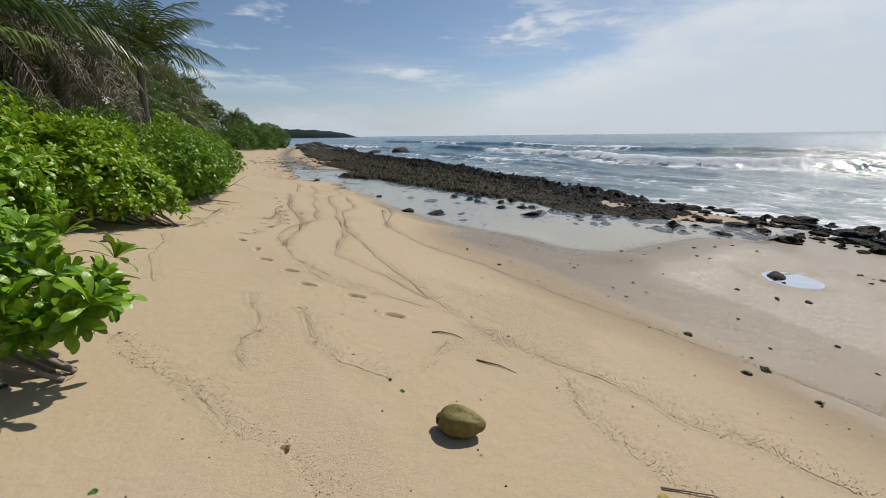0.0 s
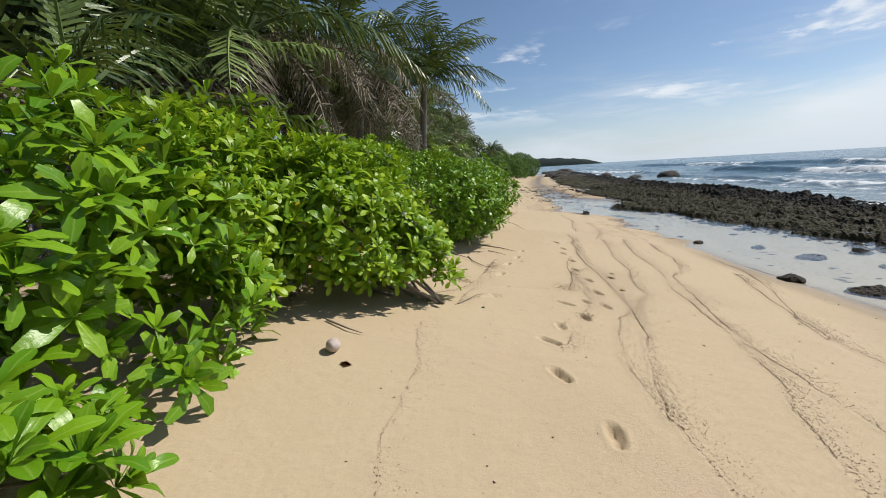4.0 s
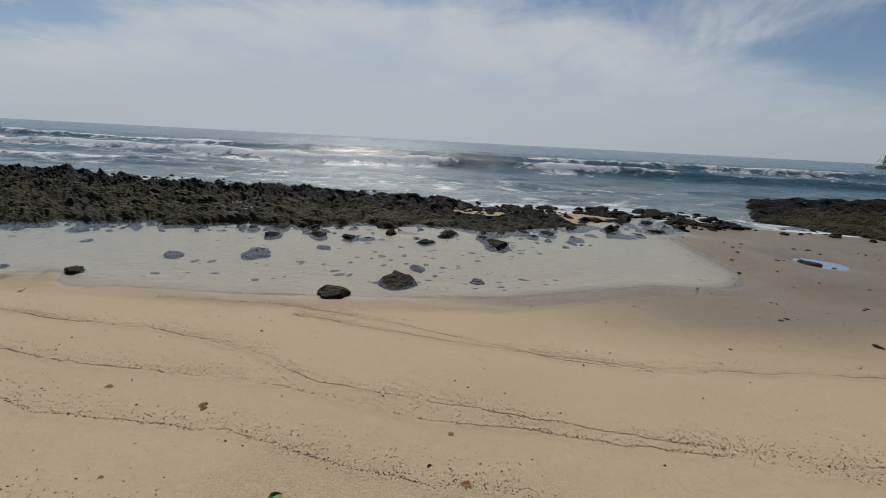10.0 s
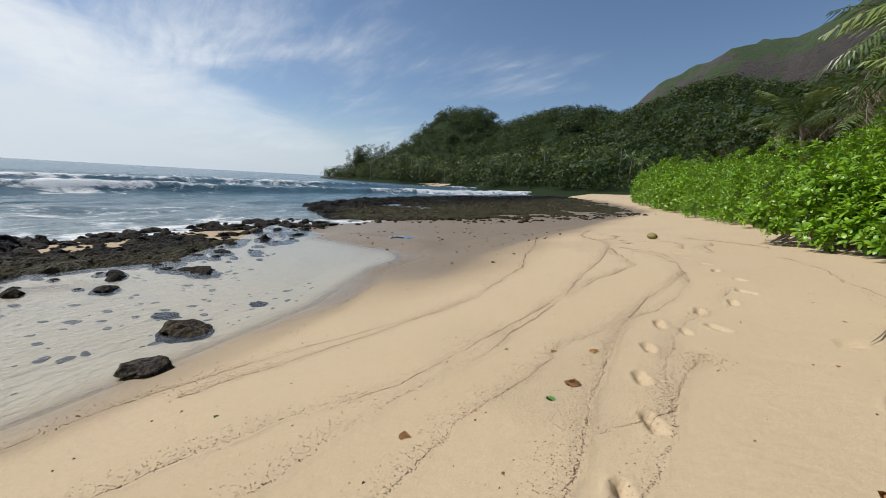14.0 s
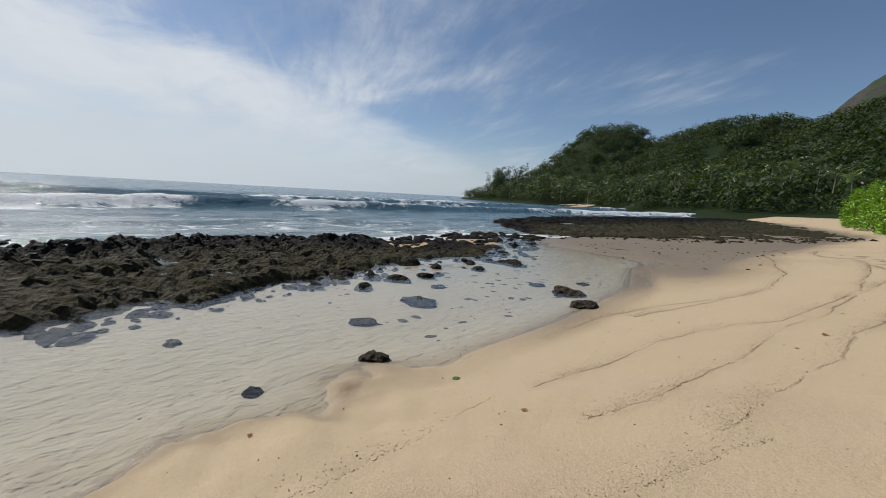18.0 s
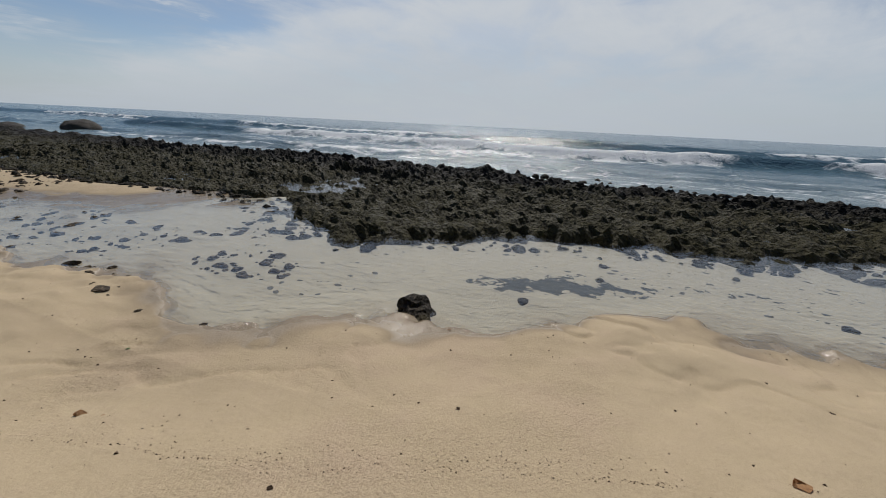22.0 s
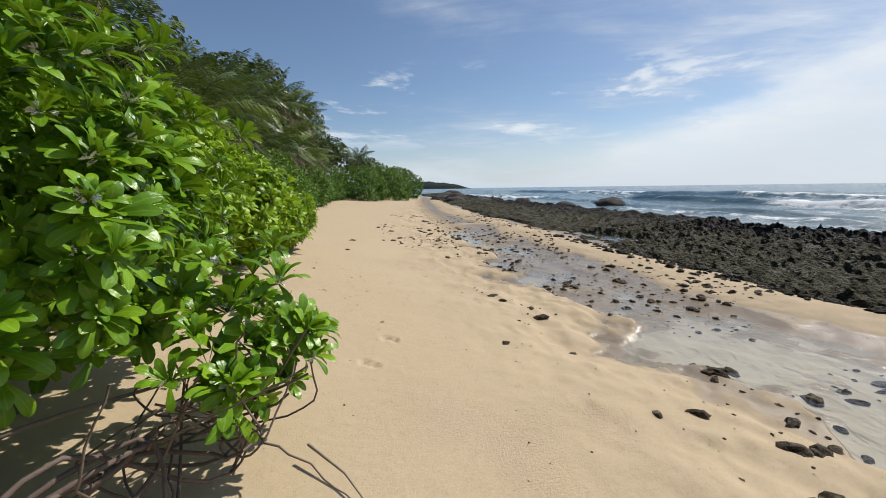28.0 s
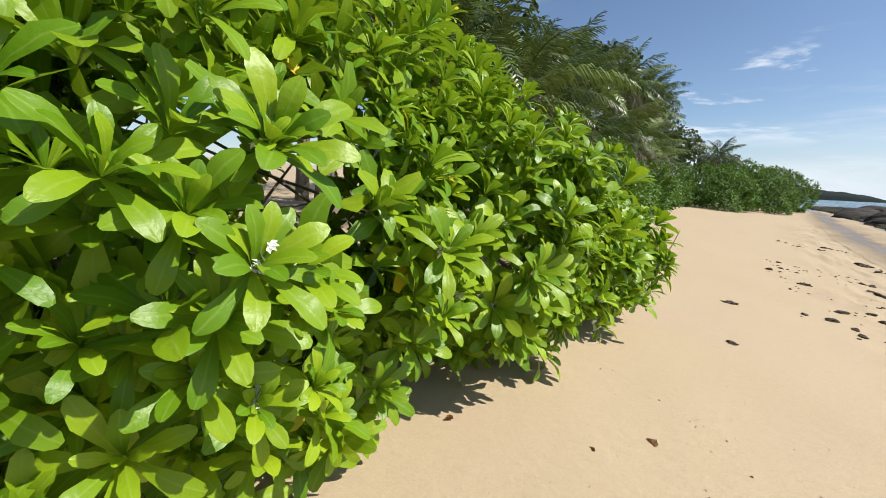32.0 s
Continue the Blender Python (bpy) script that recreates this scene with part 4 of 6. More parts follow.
# sunken stones seen through the pool's water
base, tri = mesh_arrays(rock_mesh('stone', 33, 0.5, STONE, 1, 0.5))
mats = []
while len(mats) < 320:
    y = 9.5 + 17 * rng.random()
    x = np.interp(y, EY, EX) + 0.4 + (float(rin(y)) - np.interp(y, EY, EX) - 0.4) * rng.random()
    if fnoise(x * 0.8, y * 0.6, 81, 3) < 0.5:
        continue
    s_ = (0.04 + 0.13 * rng.random() ** 2.5) * (1.0 if y < 16 else 0.6)
    z = float(sand_at(x, y))
    if z > -0.03:
        continue
    mats.append(np.array(Matrix.Translation((x, y, z)) @ pose(0, 0, 0, 0, 0, rng.random() * 360) @ Matrix.Diagonal((s_ * 1.5, s_, min(0.22 * s_, 0.05), 1))))
c, f = spread(base, tri, mats)
tagged(new("sunken_stones", from_arrays("sunken_stones", c, f, SUNKEN)), "flat grey stones lying under the pool's water", "stones", kind="stuff")

# granite boulders in the surf and on the far point
for x, y, s_, k, st in ((24.5, 66, 4.2, 0, 1.3), (21, 69, 3.0, 1, 1.4), (17.5, 72, 3.4, 2, 1.2), (14, 76, 5.0, 1, 1.5), (11.5, 80, 4.5, 0, 1.2), (13, 86, 5, 2, 1.3), (12, 92, 6, 1, 1.3),
                        (14, 100, 6, 0, 1.4), (17, 108, 6, 2, 1.5), (19, 64, 2.0, 2, 1.4), (27, 72, 2.2, 1, 1.6)):
    put_rock(x, y, s_ * 0.62, k, 40 * k + 7 * s_, -0.25, st, BOULDERS, "grey rounded granite boulder in the surf", "granite boulders", 0.1, "boulder")


# ---- shrubs: rosettes of broad glossy leaves on grey branching stems ----
def leaf_rows(rows, cols=(1, 0, -1)):
    """A leaf pointing along +x from (distance, half width, lift) rows, folded at its midrib; also how near each point is to the rib."""
    co, fa, rib = [], [], []
    n = len(cols)
    for d, hw, z in rows:
        co += [(d, hw * c, z + hw * (0.30 * abs(c) - 0.10 * (abs(c) > 0.9))) for c in cols]
        rib += [1.0 - abs(c) for c in cols]
    for i in range(len(rows) - 1):
        for k in range(n - 1):
            a, b = i * n + k, (i + 1) * n + k
            fa.append((a, a + 1, b + 1, b))
    return np.array(co, np.float32), np.array(fa, np.int32), np.array(rib, np.float32)


BLADE = [(0.0, 0.024, 0.0), (0.22, 0.060, 0.05), (0.40, 0.086, 0.08), (0.58, 0.124, 0.09), (0.74, 0.152, 0.07), (0.87, 0.150, 0.02), (0.97, 0.108, -0.03), (1.04, 0.042, -0.07)]
FINE = leaf_rows(BLADE[:5:2] + BLADE[5:], (1, 0.5, 0, -0.5, -1))
FULL = leaf_rows(BLADE[::2] + BLADE[-1:])
LEAN = leaf_rows([(0.0, 0.02, 0.0), (0.66, 0.190, 0.06), (1.0, 0.09, -0.05)])


def rosette(seed, leaves, shape):
    """Leaves round a shoot's tip, the inner ones steeper; unit radius."""
    r = np.random.default_rng(seed)
    mats = []
    for i in range(leaves):
        q = i / max(leaves - 1, 1)
        tilt = -(15 + 54 * (1 - q) ** 1.0 + r.normal() * 10)
        if q > 0.85:
            tilt = -8 + r.random() * 30
        s = (0.62 + 0.40 * min(1, 1.6 * q)) * (0.85 + 0.3 * r.random())
        m = pose(0, 0, 0.06 * (1 - q), 0, 0, i * 137.5 + r.normal() * 10) @ pose(0.02, 0, 0, r.normal() * 10, tilt, 0) @ Matrix.Diagonal((s, s, s, 1))
        mats.append(np.array(m))
    return (*spread(shape[0], shape[1], mats), np.tile(shape[2], leaves))


FULL_R = [rosette(s, 12, FULL) for s in (1, 2, 3, 4)]
LEAN_R = [rosette(s, 8, LEAN) for s in (5, 6, 7)]
ROSETTES = {}
for mat_ in (LEAF, HEDGE_SHADE_LEAF):
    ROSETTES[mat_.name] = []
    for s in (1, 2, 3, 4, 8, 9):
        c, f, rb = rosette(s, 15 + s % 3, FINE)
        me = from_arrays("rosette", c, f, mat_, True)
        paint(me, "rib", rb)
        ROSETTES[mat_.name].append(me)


def lobe_points(lobes, density, rng, shell=1.0, zmin=0.05, bumpy=0.30):
    """Points with outward directions on a heap of ellipsoids, outside of one another."""
    P, N = [], []
    for cx, cy, cz, rx, ry, rz in lobes:
        area = 4 * math.pi * ((rx * ry) ** 1.6 / 3 + (rx * rz) ** 1.6 / 3 + (ry * rz) ** 1.6 / 3) ** (1 / 1.6)
        n = int(area * density)
        d = rng.normal(size=(n, 3))
        d /= np.linalg.norm(d, axis=1, keepdims=True)
        k = shell * (1 + bumpy * (fnoise(d[:, 0] * 2.6 + cx, d[:, 1] * 2.6 + d[:, 2] * 2.3 + cy, 91, 3) - 0.5) * 2)
        p = np.array([cx, cy, cz]) + d * np.array([rx, ry, rz]) * k[:, None]
        nn = d / np.array([rx, ry, rz])
        P.append(p)
        N.append(nn / np.linalg.norm(nn, axis=1, keepdims=True))
    P, N = np.concatenate(P), np.concatenate(N)
    ok = P[:, 2] > sand_at(P[:, 0], P[:, 1]) + zmin
    for cx, cy, cz, rx, ry, rz in lobes:
        e = ((P[:, 0] - cx) / rx) ** 2 + ((P[:, 1] - cy) / ry) ** 2 + ((P[:, 2] - cz) / rz) ** 2
        ok &= e > (0.80 * shell) ** 2
    return P[ok], N[ok]


def shrub(lobes, density, size, label, seed, picked=0, full=True, stems=24, skirt=0.0, leaf=None, group="", zmin=0.05, keep=None):
    rng = np.random.default_rng(seed)
    cx, cy = np.mean([l[0] for l in lobes]), np.mean([l[1] for l in lobes])
    root = new("shrub")
    root.location = (cx, cy, float(sand_at(cx, cy)))
    inv = Matrix.Translation((-cx, -cy, -float(sand_at(cx, cy))))
    tagged(root, label, "shrub", group)
    leaf = leaf or LEAF
    P, N = lobe_points(lobes, density, rng, 1.0, zmin)
    if keep is not None:
        ok = keep(P)
        P, N = P[ok], N[ok]
    lift = rng.uniform(-0.16, 0.06, len(P)) + np.where(rng.random(len(P)) < 0.16, 0.18 * rng.random(len(P)), 0.0)
    P = P + (N * 0.8 + np.array([0, 0, 0.35])) * (lift * size / 0.15)[:, None]
    ok = (P[:, 2] > sand_at(P[:, 0], P[:, 1]) + 0.08) & (N[:, 0] > -0.25)
    P, N = P[ok], N[ok]
    up_ = N * 0.66 + np.array([0.10, 0.0, 0.78]) + rng.normal(size=N.shape) * 0.22
    S = size * (0.72 + 0.55 * rng.random(len(P)))
    M = frames_of(P, up_, S, rng)
    order = np.argsort(-(P[:, 0] + 0.3 * rng.random(len(P))))
    near_ = order[:picked]
    rest = order[picked:]
    for i in near_:
        ob = new("rosette", ROSETTES[leaf.name][i % 6])
        ob.parent = root
        ob.matrix_basis = inv @ Matrix([list(r_) for r_ in M[i]])
    pieces, ribs = [], []
    n_full = int(len(rest) * 0.36) if full else 0
    for kinds, k, mk in [(FULL_R, k, M[rest[:n_full][k::4]]) for k in range(4)] + [(LEAN_R, k, M[rest[n_full:][k::3]]) for k in range(3)]:
        if len(mk):
            pieces.append(spread(*kinds[k][:2], mk))
            ribs.append(np.tile(kinds[k][2], len(mk)))
    # a second, thinner layer inside, with simple leaves
    Q, NQ = lobe_points(lobes, density * (0.95 if picked >= 200 else 0.6 if picked >= 120 else 0.28), rng, 0.80, zmin)
    Q, NQ = Q[NQ[:, 0] > -0.3], NQ[NQ[:, 0] > -0.3]
    if keep is not None:
        ok = keep(Q)
        Q, NQ = Q[ok], NQ[ok]
    MQ = frames_of(Q, NQ + np.array([0, 0, 0.3]) + rng.normal(size=NQ.shape) * 0.4, size * 1.1 * (0.8 + 0.4 * rng.random(len(Q))), rng)
    for k in range(3):
        pieces.append(spread(*LEAN_R[k][:2], MQ[k::3]))
        ribs.append(np.tile(LEAN_R[k][2], len(MQ[k::3])))
    c, f = gather(pieces)
    c = c - np.array([cx, cy, float(sand_at(cx, cy))], np.float32)
    fm = from_arrays("foliage", c, f, leaf, True)
    paint(fm, "rib", np.concatenate(ribs))
    fo = part("foliage", fm, root)
    tagged(fo, "dense glossy green leaf rosettes", kind="stuff")
    for k in range(stems):
        i = rng.integers(len(P))
        tip = Vector(P[i] - N[i] * 0.05)
        l = lobes[rng.integers(len(lobes))]
        bx, by = l[0] + rng.normal() * l[3] * 0.3 - 0.1, l[1] + rng.normal() * l[4] * 0.35
        foot = Vector((bx, by, float(sand_at(bx, by)) - 0.03))
        pts = []
        for q in np.linspace(0, 1, 7):
            p = foot.lerp(tip, q)
            p.z = foot.z + (tip.z - foot.z) * q ** 0.75 + 0.05 * math.sin(q * 7 + k)
            p += Vector(rng.normal(size=3) * 0.035 * (0 < q < 1))
            p.x -= 0.4 * math.sin(math.pi * q)
            p.z = max(p.z, float(sand_at(p.x, p.y)) + 0.012)
            pts.append(p)
        cs, fs = tube(pts, [0.020 - 0.013 * q for q in np.linspace(0, 1, 7)], 5)
        cs = np.array([tuple(inv @ v) for v in cs])
        part("stem", from_arrays("stem", cs, np.array(fs), BARK, True), root)
    return root, P, N, M


LBL = "broad-leaved beach shrub with glossy bright green rosettes"
SHRUBS = {}
# shrub "a" takes the darker leaf colour in place of real shade
SHRUBS["a"] = shrub([(-2.1, 3.2, 1.65, 1.1, 1.1, 1.0), (-2.9, 4.9, 2.2, 1.0, 1.4, 1.25), (-0.66, 3.35, 1.50, 0.40, 0.42, 0.20), (-1.05, 2.5, 1.05, 0.30, 0.30, 0.20), (-1.8, 4.5, 1.4, 0.62, 0.7, 0.55), (-2.1, 5.6, 1.25, 0.55, 0.6, 0.5), (-3.4, 4.6, 1.9, 1.7, 2.2, 1.2)], 23, 0.18, "broad-leaved beach shrub with glossy green rosettes in shade-darkened colour", 101, 120, zmin=0.16, leaf=HEDGE_SHADE_LEAF)
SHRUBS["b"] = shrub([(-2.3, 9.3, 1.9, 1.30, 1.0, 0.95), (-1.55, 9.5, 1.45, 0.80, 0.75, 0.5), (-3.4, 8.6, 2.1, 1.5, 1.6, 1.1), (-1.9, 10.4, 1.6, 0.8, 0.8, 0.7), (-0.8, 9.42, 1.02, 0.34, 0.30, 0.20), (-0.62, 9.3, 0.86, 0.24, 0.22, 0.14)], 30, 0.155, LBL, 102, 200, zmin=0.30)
SHRUBS["c"] = shrub([(-1.28, 13.6, 1.75, 1.35, 1.5, 0.95), (-1.0, 15.6, 1.7, 1.35, 1.6, 0.9), (-1.6, 18.2, 1.7, 1.5, 1.8, 0.9), (-3.4, 13, 2.1, 1.7, 2.2, 1.1), (-3.6, 17, 2.1, 1.7, 3, 1.2)], 31, 0.15, "dense low beach shrub with dark glossy rosettes", 103, 60, True, 30, leaf=HEDGE_SHADE_LEAF)
SHRUBS["d"] = shrub([(-2.6, 21.5, 1.5, 1.3, 2.2, 1.1), (-2.7, 25.2, 1.5, 1.3, 2.4, 1.2), (-2.5, 28.6, 1.5, 1.2, 1.8, 1.1)], 24, 0.17, LBL, 104, 0, False, 12)
SHRUBS["e"] = shrub([(-1.55, 31.9, 1.75, 1.05, 1.2, 0.95), (-0.34, 31.70, 0.98, 0.42, 0.5, 0.30), (-1.78, 30.15, 1.12, 0.42, 0.45, 0.34), (-2.6, 30.9, 1.9, 1.3, 1.6, 1.1), (-2.9, 33.2, 2.0, 1.3, 1.4, 1.1)], 34, 0.145, "beach shrub with bright rosettes above bare twisted stems", 105, 170, True, 7, zmin=0.46, leaf=HEDGE_SHADE_LEAF)
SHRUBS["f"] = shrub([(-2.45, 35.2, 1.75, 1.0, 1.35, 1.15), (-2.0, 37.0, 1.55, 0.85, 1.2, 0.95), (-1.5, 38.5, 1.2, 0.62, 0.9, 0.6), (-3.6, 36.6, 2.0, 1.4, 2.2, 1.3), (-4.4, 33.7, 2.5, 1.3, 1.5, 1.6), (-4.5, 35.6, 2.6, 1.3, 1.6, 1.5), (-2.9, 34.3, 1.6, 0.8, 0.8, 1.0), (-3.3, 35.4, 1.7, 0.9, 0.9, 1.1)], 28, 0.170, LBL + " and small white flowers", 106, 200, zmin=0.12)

# bare stems of the overhanging shrub, and its grey fallen trunk
root_e = SHRUBS["e"][0]
STEM_BARK = make_plain("stem_bark", (0.085, 0.060, 0.050), (0.24, 0.18, 0.145), 30.0, 0.8, 0.5, 0.006)
r_ = np.random.default_rng(55)
def bare_stem(way, thick, thin):
    n = len(way)
    pts = []
    for q in np.linspace(0, n - 1, 5 * (n - 1) + 1):
        a = min(int(q), n - 2)
        w = [Vector(way[max(0, min(n - 1, a + d))]) for d in (-1, 0, 1, 2)]
        u = q - a
        p = 0.5 * (2 * w[1] + (w[2] - w[0]) * u + (2 * w[0] - 5 * w[1] + 4 * w[2] - w[3]) * u * u + (3 * w[1] - w[0] - 3 * w[2] + w[3]) * u ** 3)
        p += Vector(r_.normal(size=3) * 0.006)
        p.z = max(p.z, 0.012) + float(sand_at(p.x, p.y))
        pts.append(p - root_e.location)
    m = len(pts)
    c, f = tube(pts, [thick + (thin - thick) * q / (m - 1) for q in range(m)], 6)
    return from_arrays("stem", np.array([tuple(v) for v in c]), np.array(f), STEM_BARK, True)


for k in range(9):
    u, v = k / 8, r_.random()
    foot = (-1.14 + 0.16 * r_.random(), 30.60 + 0.22 * r_.random(), 0.13 + 0.05 * r_.random())
    bend = (-0.98 + 0.45 * r_.random(), 30.75 + 0.6 * u, 0.10 + 0.34 * v)
    sag = (-0.78 + 0.66 * u * r_.random() + 0.2 * v, 30.95 + 0.9 * r_.random(), 0.02 + 0.50 * (1 - v) * v * 2)
    tip = (-0.65 + 0.78 * r_.random(), 31.2 + 0.8 * r_.random(), 0.46 + 0.40 * r_.random())
    part("stem", bare_stem((foot, bend, sag, tip), 0.013, 0.006), root_e)
    for side in range(2):
        end = (tip[0] + 0.5 * r_.random() - 0.3, tip[1] + 0.5 * r_.random() - 0.3, 0.42 + 0.5 * r_.random())
        mid_ = tuple(0.5 * (a + b) for a, b in zip(sag, end))
        part("stem", bare_stem((sag, (mid_[0] + 0.13 * r_.normal(), mid_[1] + 0.13 * r_.normal(), mid_[2] - 0.04), end), 0.0065, 0.004), root_e)
part("stem", bare_stem(((-0.15, 31.2, 0.42), (0.05, 31.15, 0.30), (0.28, 31.05, 0.16)), 0.006, 0.003), root_e, "dry bare twig")
part("trunk", bare_stem(((-1.36, 30.34, 0.01), (-1.27, 30.44, 0.08), (-1.12, 30.62, 0.16), (-0.80, 30.95, 0.20), (-0.55, 31.25, 0.40)), 0.026, 0.012), root_e, "grey twisted trunk leaning along the sand")

# the hedge further along the beach, both ways
SHRUBS["g"] = shrub([(-3.7, 42.0, 1.5, 1.6, 2.4, 1.4), (-4.0, 46.0, 1.5, 1.7, 1.9, 1.5), (-4.2, 50.5, 1.5, 1.8, 2.4, 2.1), (-4.4, 55, 1.5, 1.8, 1.8, 1.4), (-3.9, 59.5, 1.7, 1.8, 2.2, 1.6), (-4.6, 65.5, 1.4, 2, 3.2, 1.5), (-4.4, 71.5, 1.4, 2.2, 3.5, 1.6), (-3.4, 76, 1.4, 2.2, 3.0, 1.9)], 11, 0.25,
                    "long hedge of green beach shrubs behind the sand", 107, 0, False, 10, leaf=FAR_LEAF)
SHRUBS["h"] = shrub([(-0.8, 79, 1.2, 3.2, 5, 3.2), (2.4, 88, 1.5, 3.6, 5, 3.5), (5.5, 104, 2, 4.5, 6, 3.4), (0, 104, 2.0, 6, 8, 3.6), (-4.2, 81, 1.5, 2.6, 4, 3.0)], 12, 0.27, "rounded green thicket on the far point", 108, 0, False, 6, leaf=FAR_LEAF)
SHRUBS["j"] = shrub([(-2.6, 0.6, 1.7, 1.35, 1.6, 1.65), (-2.5, -2.6, 1.6, 1.6, 2.0, 2.0), (-2.2, -6.4, 1.5, 1.7, 1.9, 2.5), (-2.0, -10.2, 1.5, 1.8, 2.2, 2.2), (-1.7, -14.4, 1.4, 2.0, 2.2, 3.0), (-1.3, -19, 1.4, 2.0, 2.6, 2.4), (-4.2, -1, 2.3, 2, 4, 2.0), (-3.2, 7.0, 1.9, 1.4, 1.4, 1.3)], 17, 0.19, "dense beach shrubs with dark glossy rosettes", 109, 60, False, 14, leaf=HEDGE_SHADE_LEAF)
SHRUBS["k"] = shrub([(-0.9, -24, 1.6, 2.4, 2.8, 2.6), (-0.2, -29.5, 1.6, 2.4, 3.0, 3.4), (0.8, -36, 1.8, 2.6, 3.6, 2.8), (1.6, -43, 1.8, 3.0, 4.0, 4.2), (2.5, -53, 2.2, 4, 6, 3.6)], 4.2, 0.42, "green shrubs along the sand towards the bay", 110, 0, False, 6, leaf=HEDGE_SHADE_LEAF)


# flowers on the last shrub's shoots
def flower_mesh():
    pc = []
    for k in range(5):
        a = radians(k * 36)
        c0, s0 = math.cos(a), math.sin(a)
        pc.append(([(0.002 * c0, 0.002 * s0, 0), (0.017 * c0 - 0.007 * s0, 0.017 * s0 + 0.007 * c0, 0.005), (0.027 * c0, 0.027 * s0, 0.0), (0.017 * c0 + 0.007 * s0, 0.017 * s0 - 0.007 * c0, 0.005)], [(0, 1, 2, 3)]))
    return gather(pc)


fl = flower_mesh()
for key in ("f", "b", "e"):
    root, P, N, M = SHRUBS[key]
    sel = np.argsort(-P[:, 0])[:170:2]
    rng = np.random.default_rng(7)
    mats = []
    for i in sel:
        for k in range(7):
            v = rng.normal(size=3) * 0.016
            mats.append(np.array(Matrix.Translation(P[i] + M[i][:3, 2] * 0.16 + v) @ pose(0, 0, 0, rng.random() * 60, rng.random() * 60, rng.random() * 360)))
    c, f = spread(*fl, mats)
    o = root.location
    tagged(part("blossom", from_arrays("blossom", c - np.array(o, np.float32), f, FLOWER), root, "small white fan flowers"), kind="stuff")


# ---- coconut palms ----
def frond(length, droop, seed, pairs=34, width=0.5, ragged=0.12, blade=0.030):
    """A palm frond along +x: a curved rib and hanging leaflets on both sides."""
    r = np.random.default_rng(seed)
    pts = []
    for q in np.linspace(0, 1, 9):
        pts.append((length * (q - 0.10 * droop * q * q), 0, length * (0.16 * math.sin(q * 2.2) - droop * 0.62 * q * q)))
    rib = tube(pts, [0.035 * (1 - 0.9 * q) + 0.004 for q in np.linspace(0, 1, 9)], 4)
    A = np.array(pts)
    pcs = [rib]
    for i in range(pairs):
        q = 0.14 + 0.86 * i / pairs
        k = q * 8
        j = min(int(k), 7)
        p = A[j] + (A[j + 1] - A[j]) * (k - j)
        d = A[j + 1] - A[j]
        d = d / np.linalg.norm(d)
        ll = width * length * (0.30 + 0.9 * math.sin(min(1, q * 1.05) * math.pi) ** 0.6) * 0.42
        for sgn in (-1, 1):
            if r.random() < ragged:
                continue
            out = np.array([d[0] * 0.42, sgn * 0.9, d[2] * 0.42 - 0.12 + (0.06 + 1.1 * ragged) * r.normal()])
            out /= np.linalg.norm(out)
            sag = np.array([0, 0, -1.0])
            l_ = ll * (0.8 + 0.35 * r.random())
            m1 = p + out * l_ * 0.5 + sag * l_ * 0.04
            m2 = p + out * l_ * 0.80 + sag * l_ * (0.26 + 0.22 * droop + (0.05 + 0.5 * ragged) * r.normal())
            wv = d * blade * length / 3
            pcs.append(([p - wv, p + wv, m1 + wv * 1.2, m1 - wv * 1.2, m2 + wv * 0.3, m2 - wv * 0.3], [(0, 1, 2, 3), (3, 2, 4, 5)]))
    return gather(pcs)


GREEN_FRONDS = [from_arrays("frond", *frond(2.9, d, s, 36, 0.5, 0.1, 0.021), PALM_LEAF, False) for s, d in ((1, 0.35), (2, 0.6), (3, 0.9), (4, 0.15))]
DEAD_FRONDS = [from_arrays("dead_frond", *frond(2.6, d, s, 56, 0.40, 0.3, 0.011), DEAD_LEAF, False) for s, d in ((11, 1.0), (12, 1.3))]
FAR_FRONDS = [from_arrays("frond", *frond(3.1, d, s, 12, 0.55, 0.1, 0.045), PALM_LEAF, False) for s, d in ((21, 0.4), (22, 0.85))]


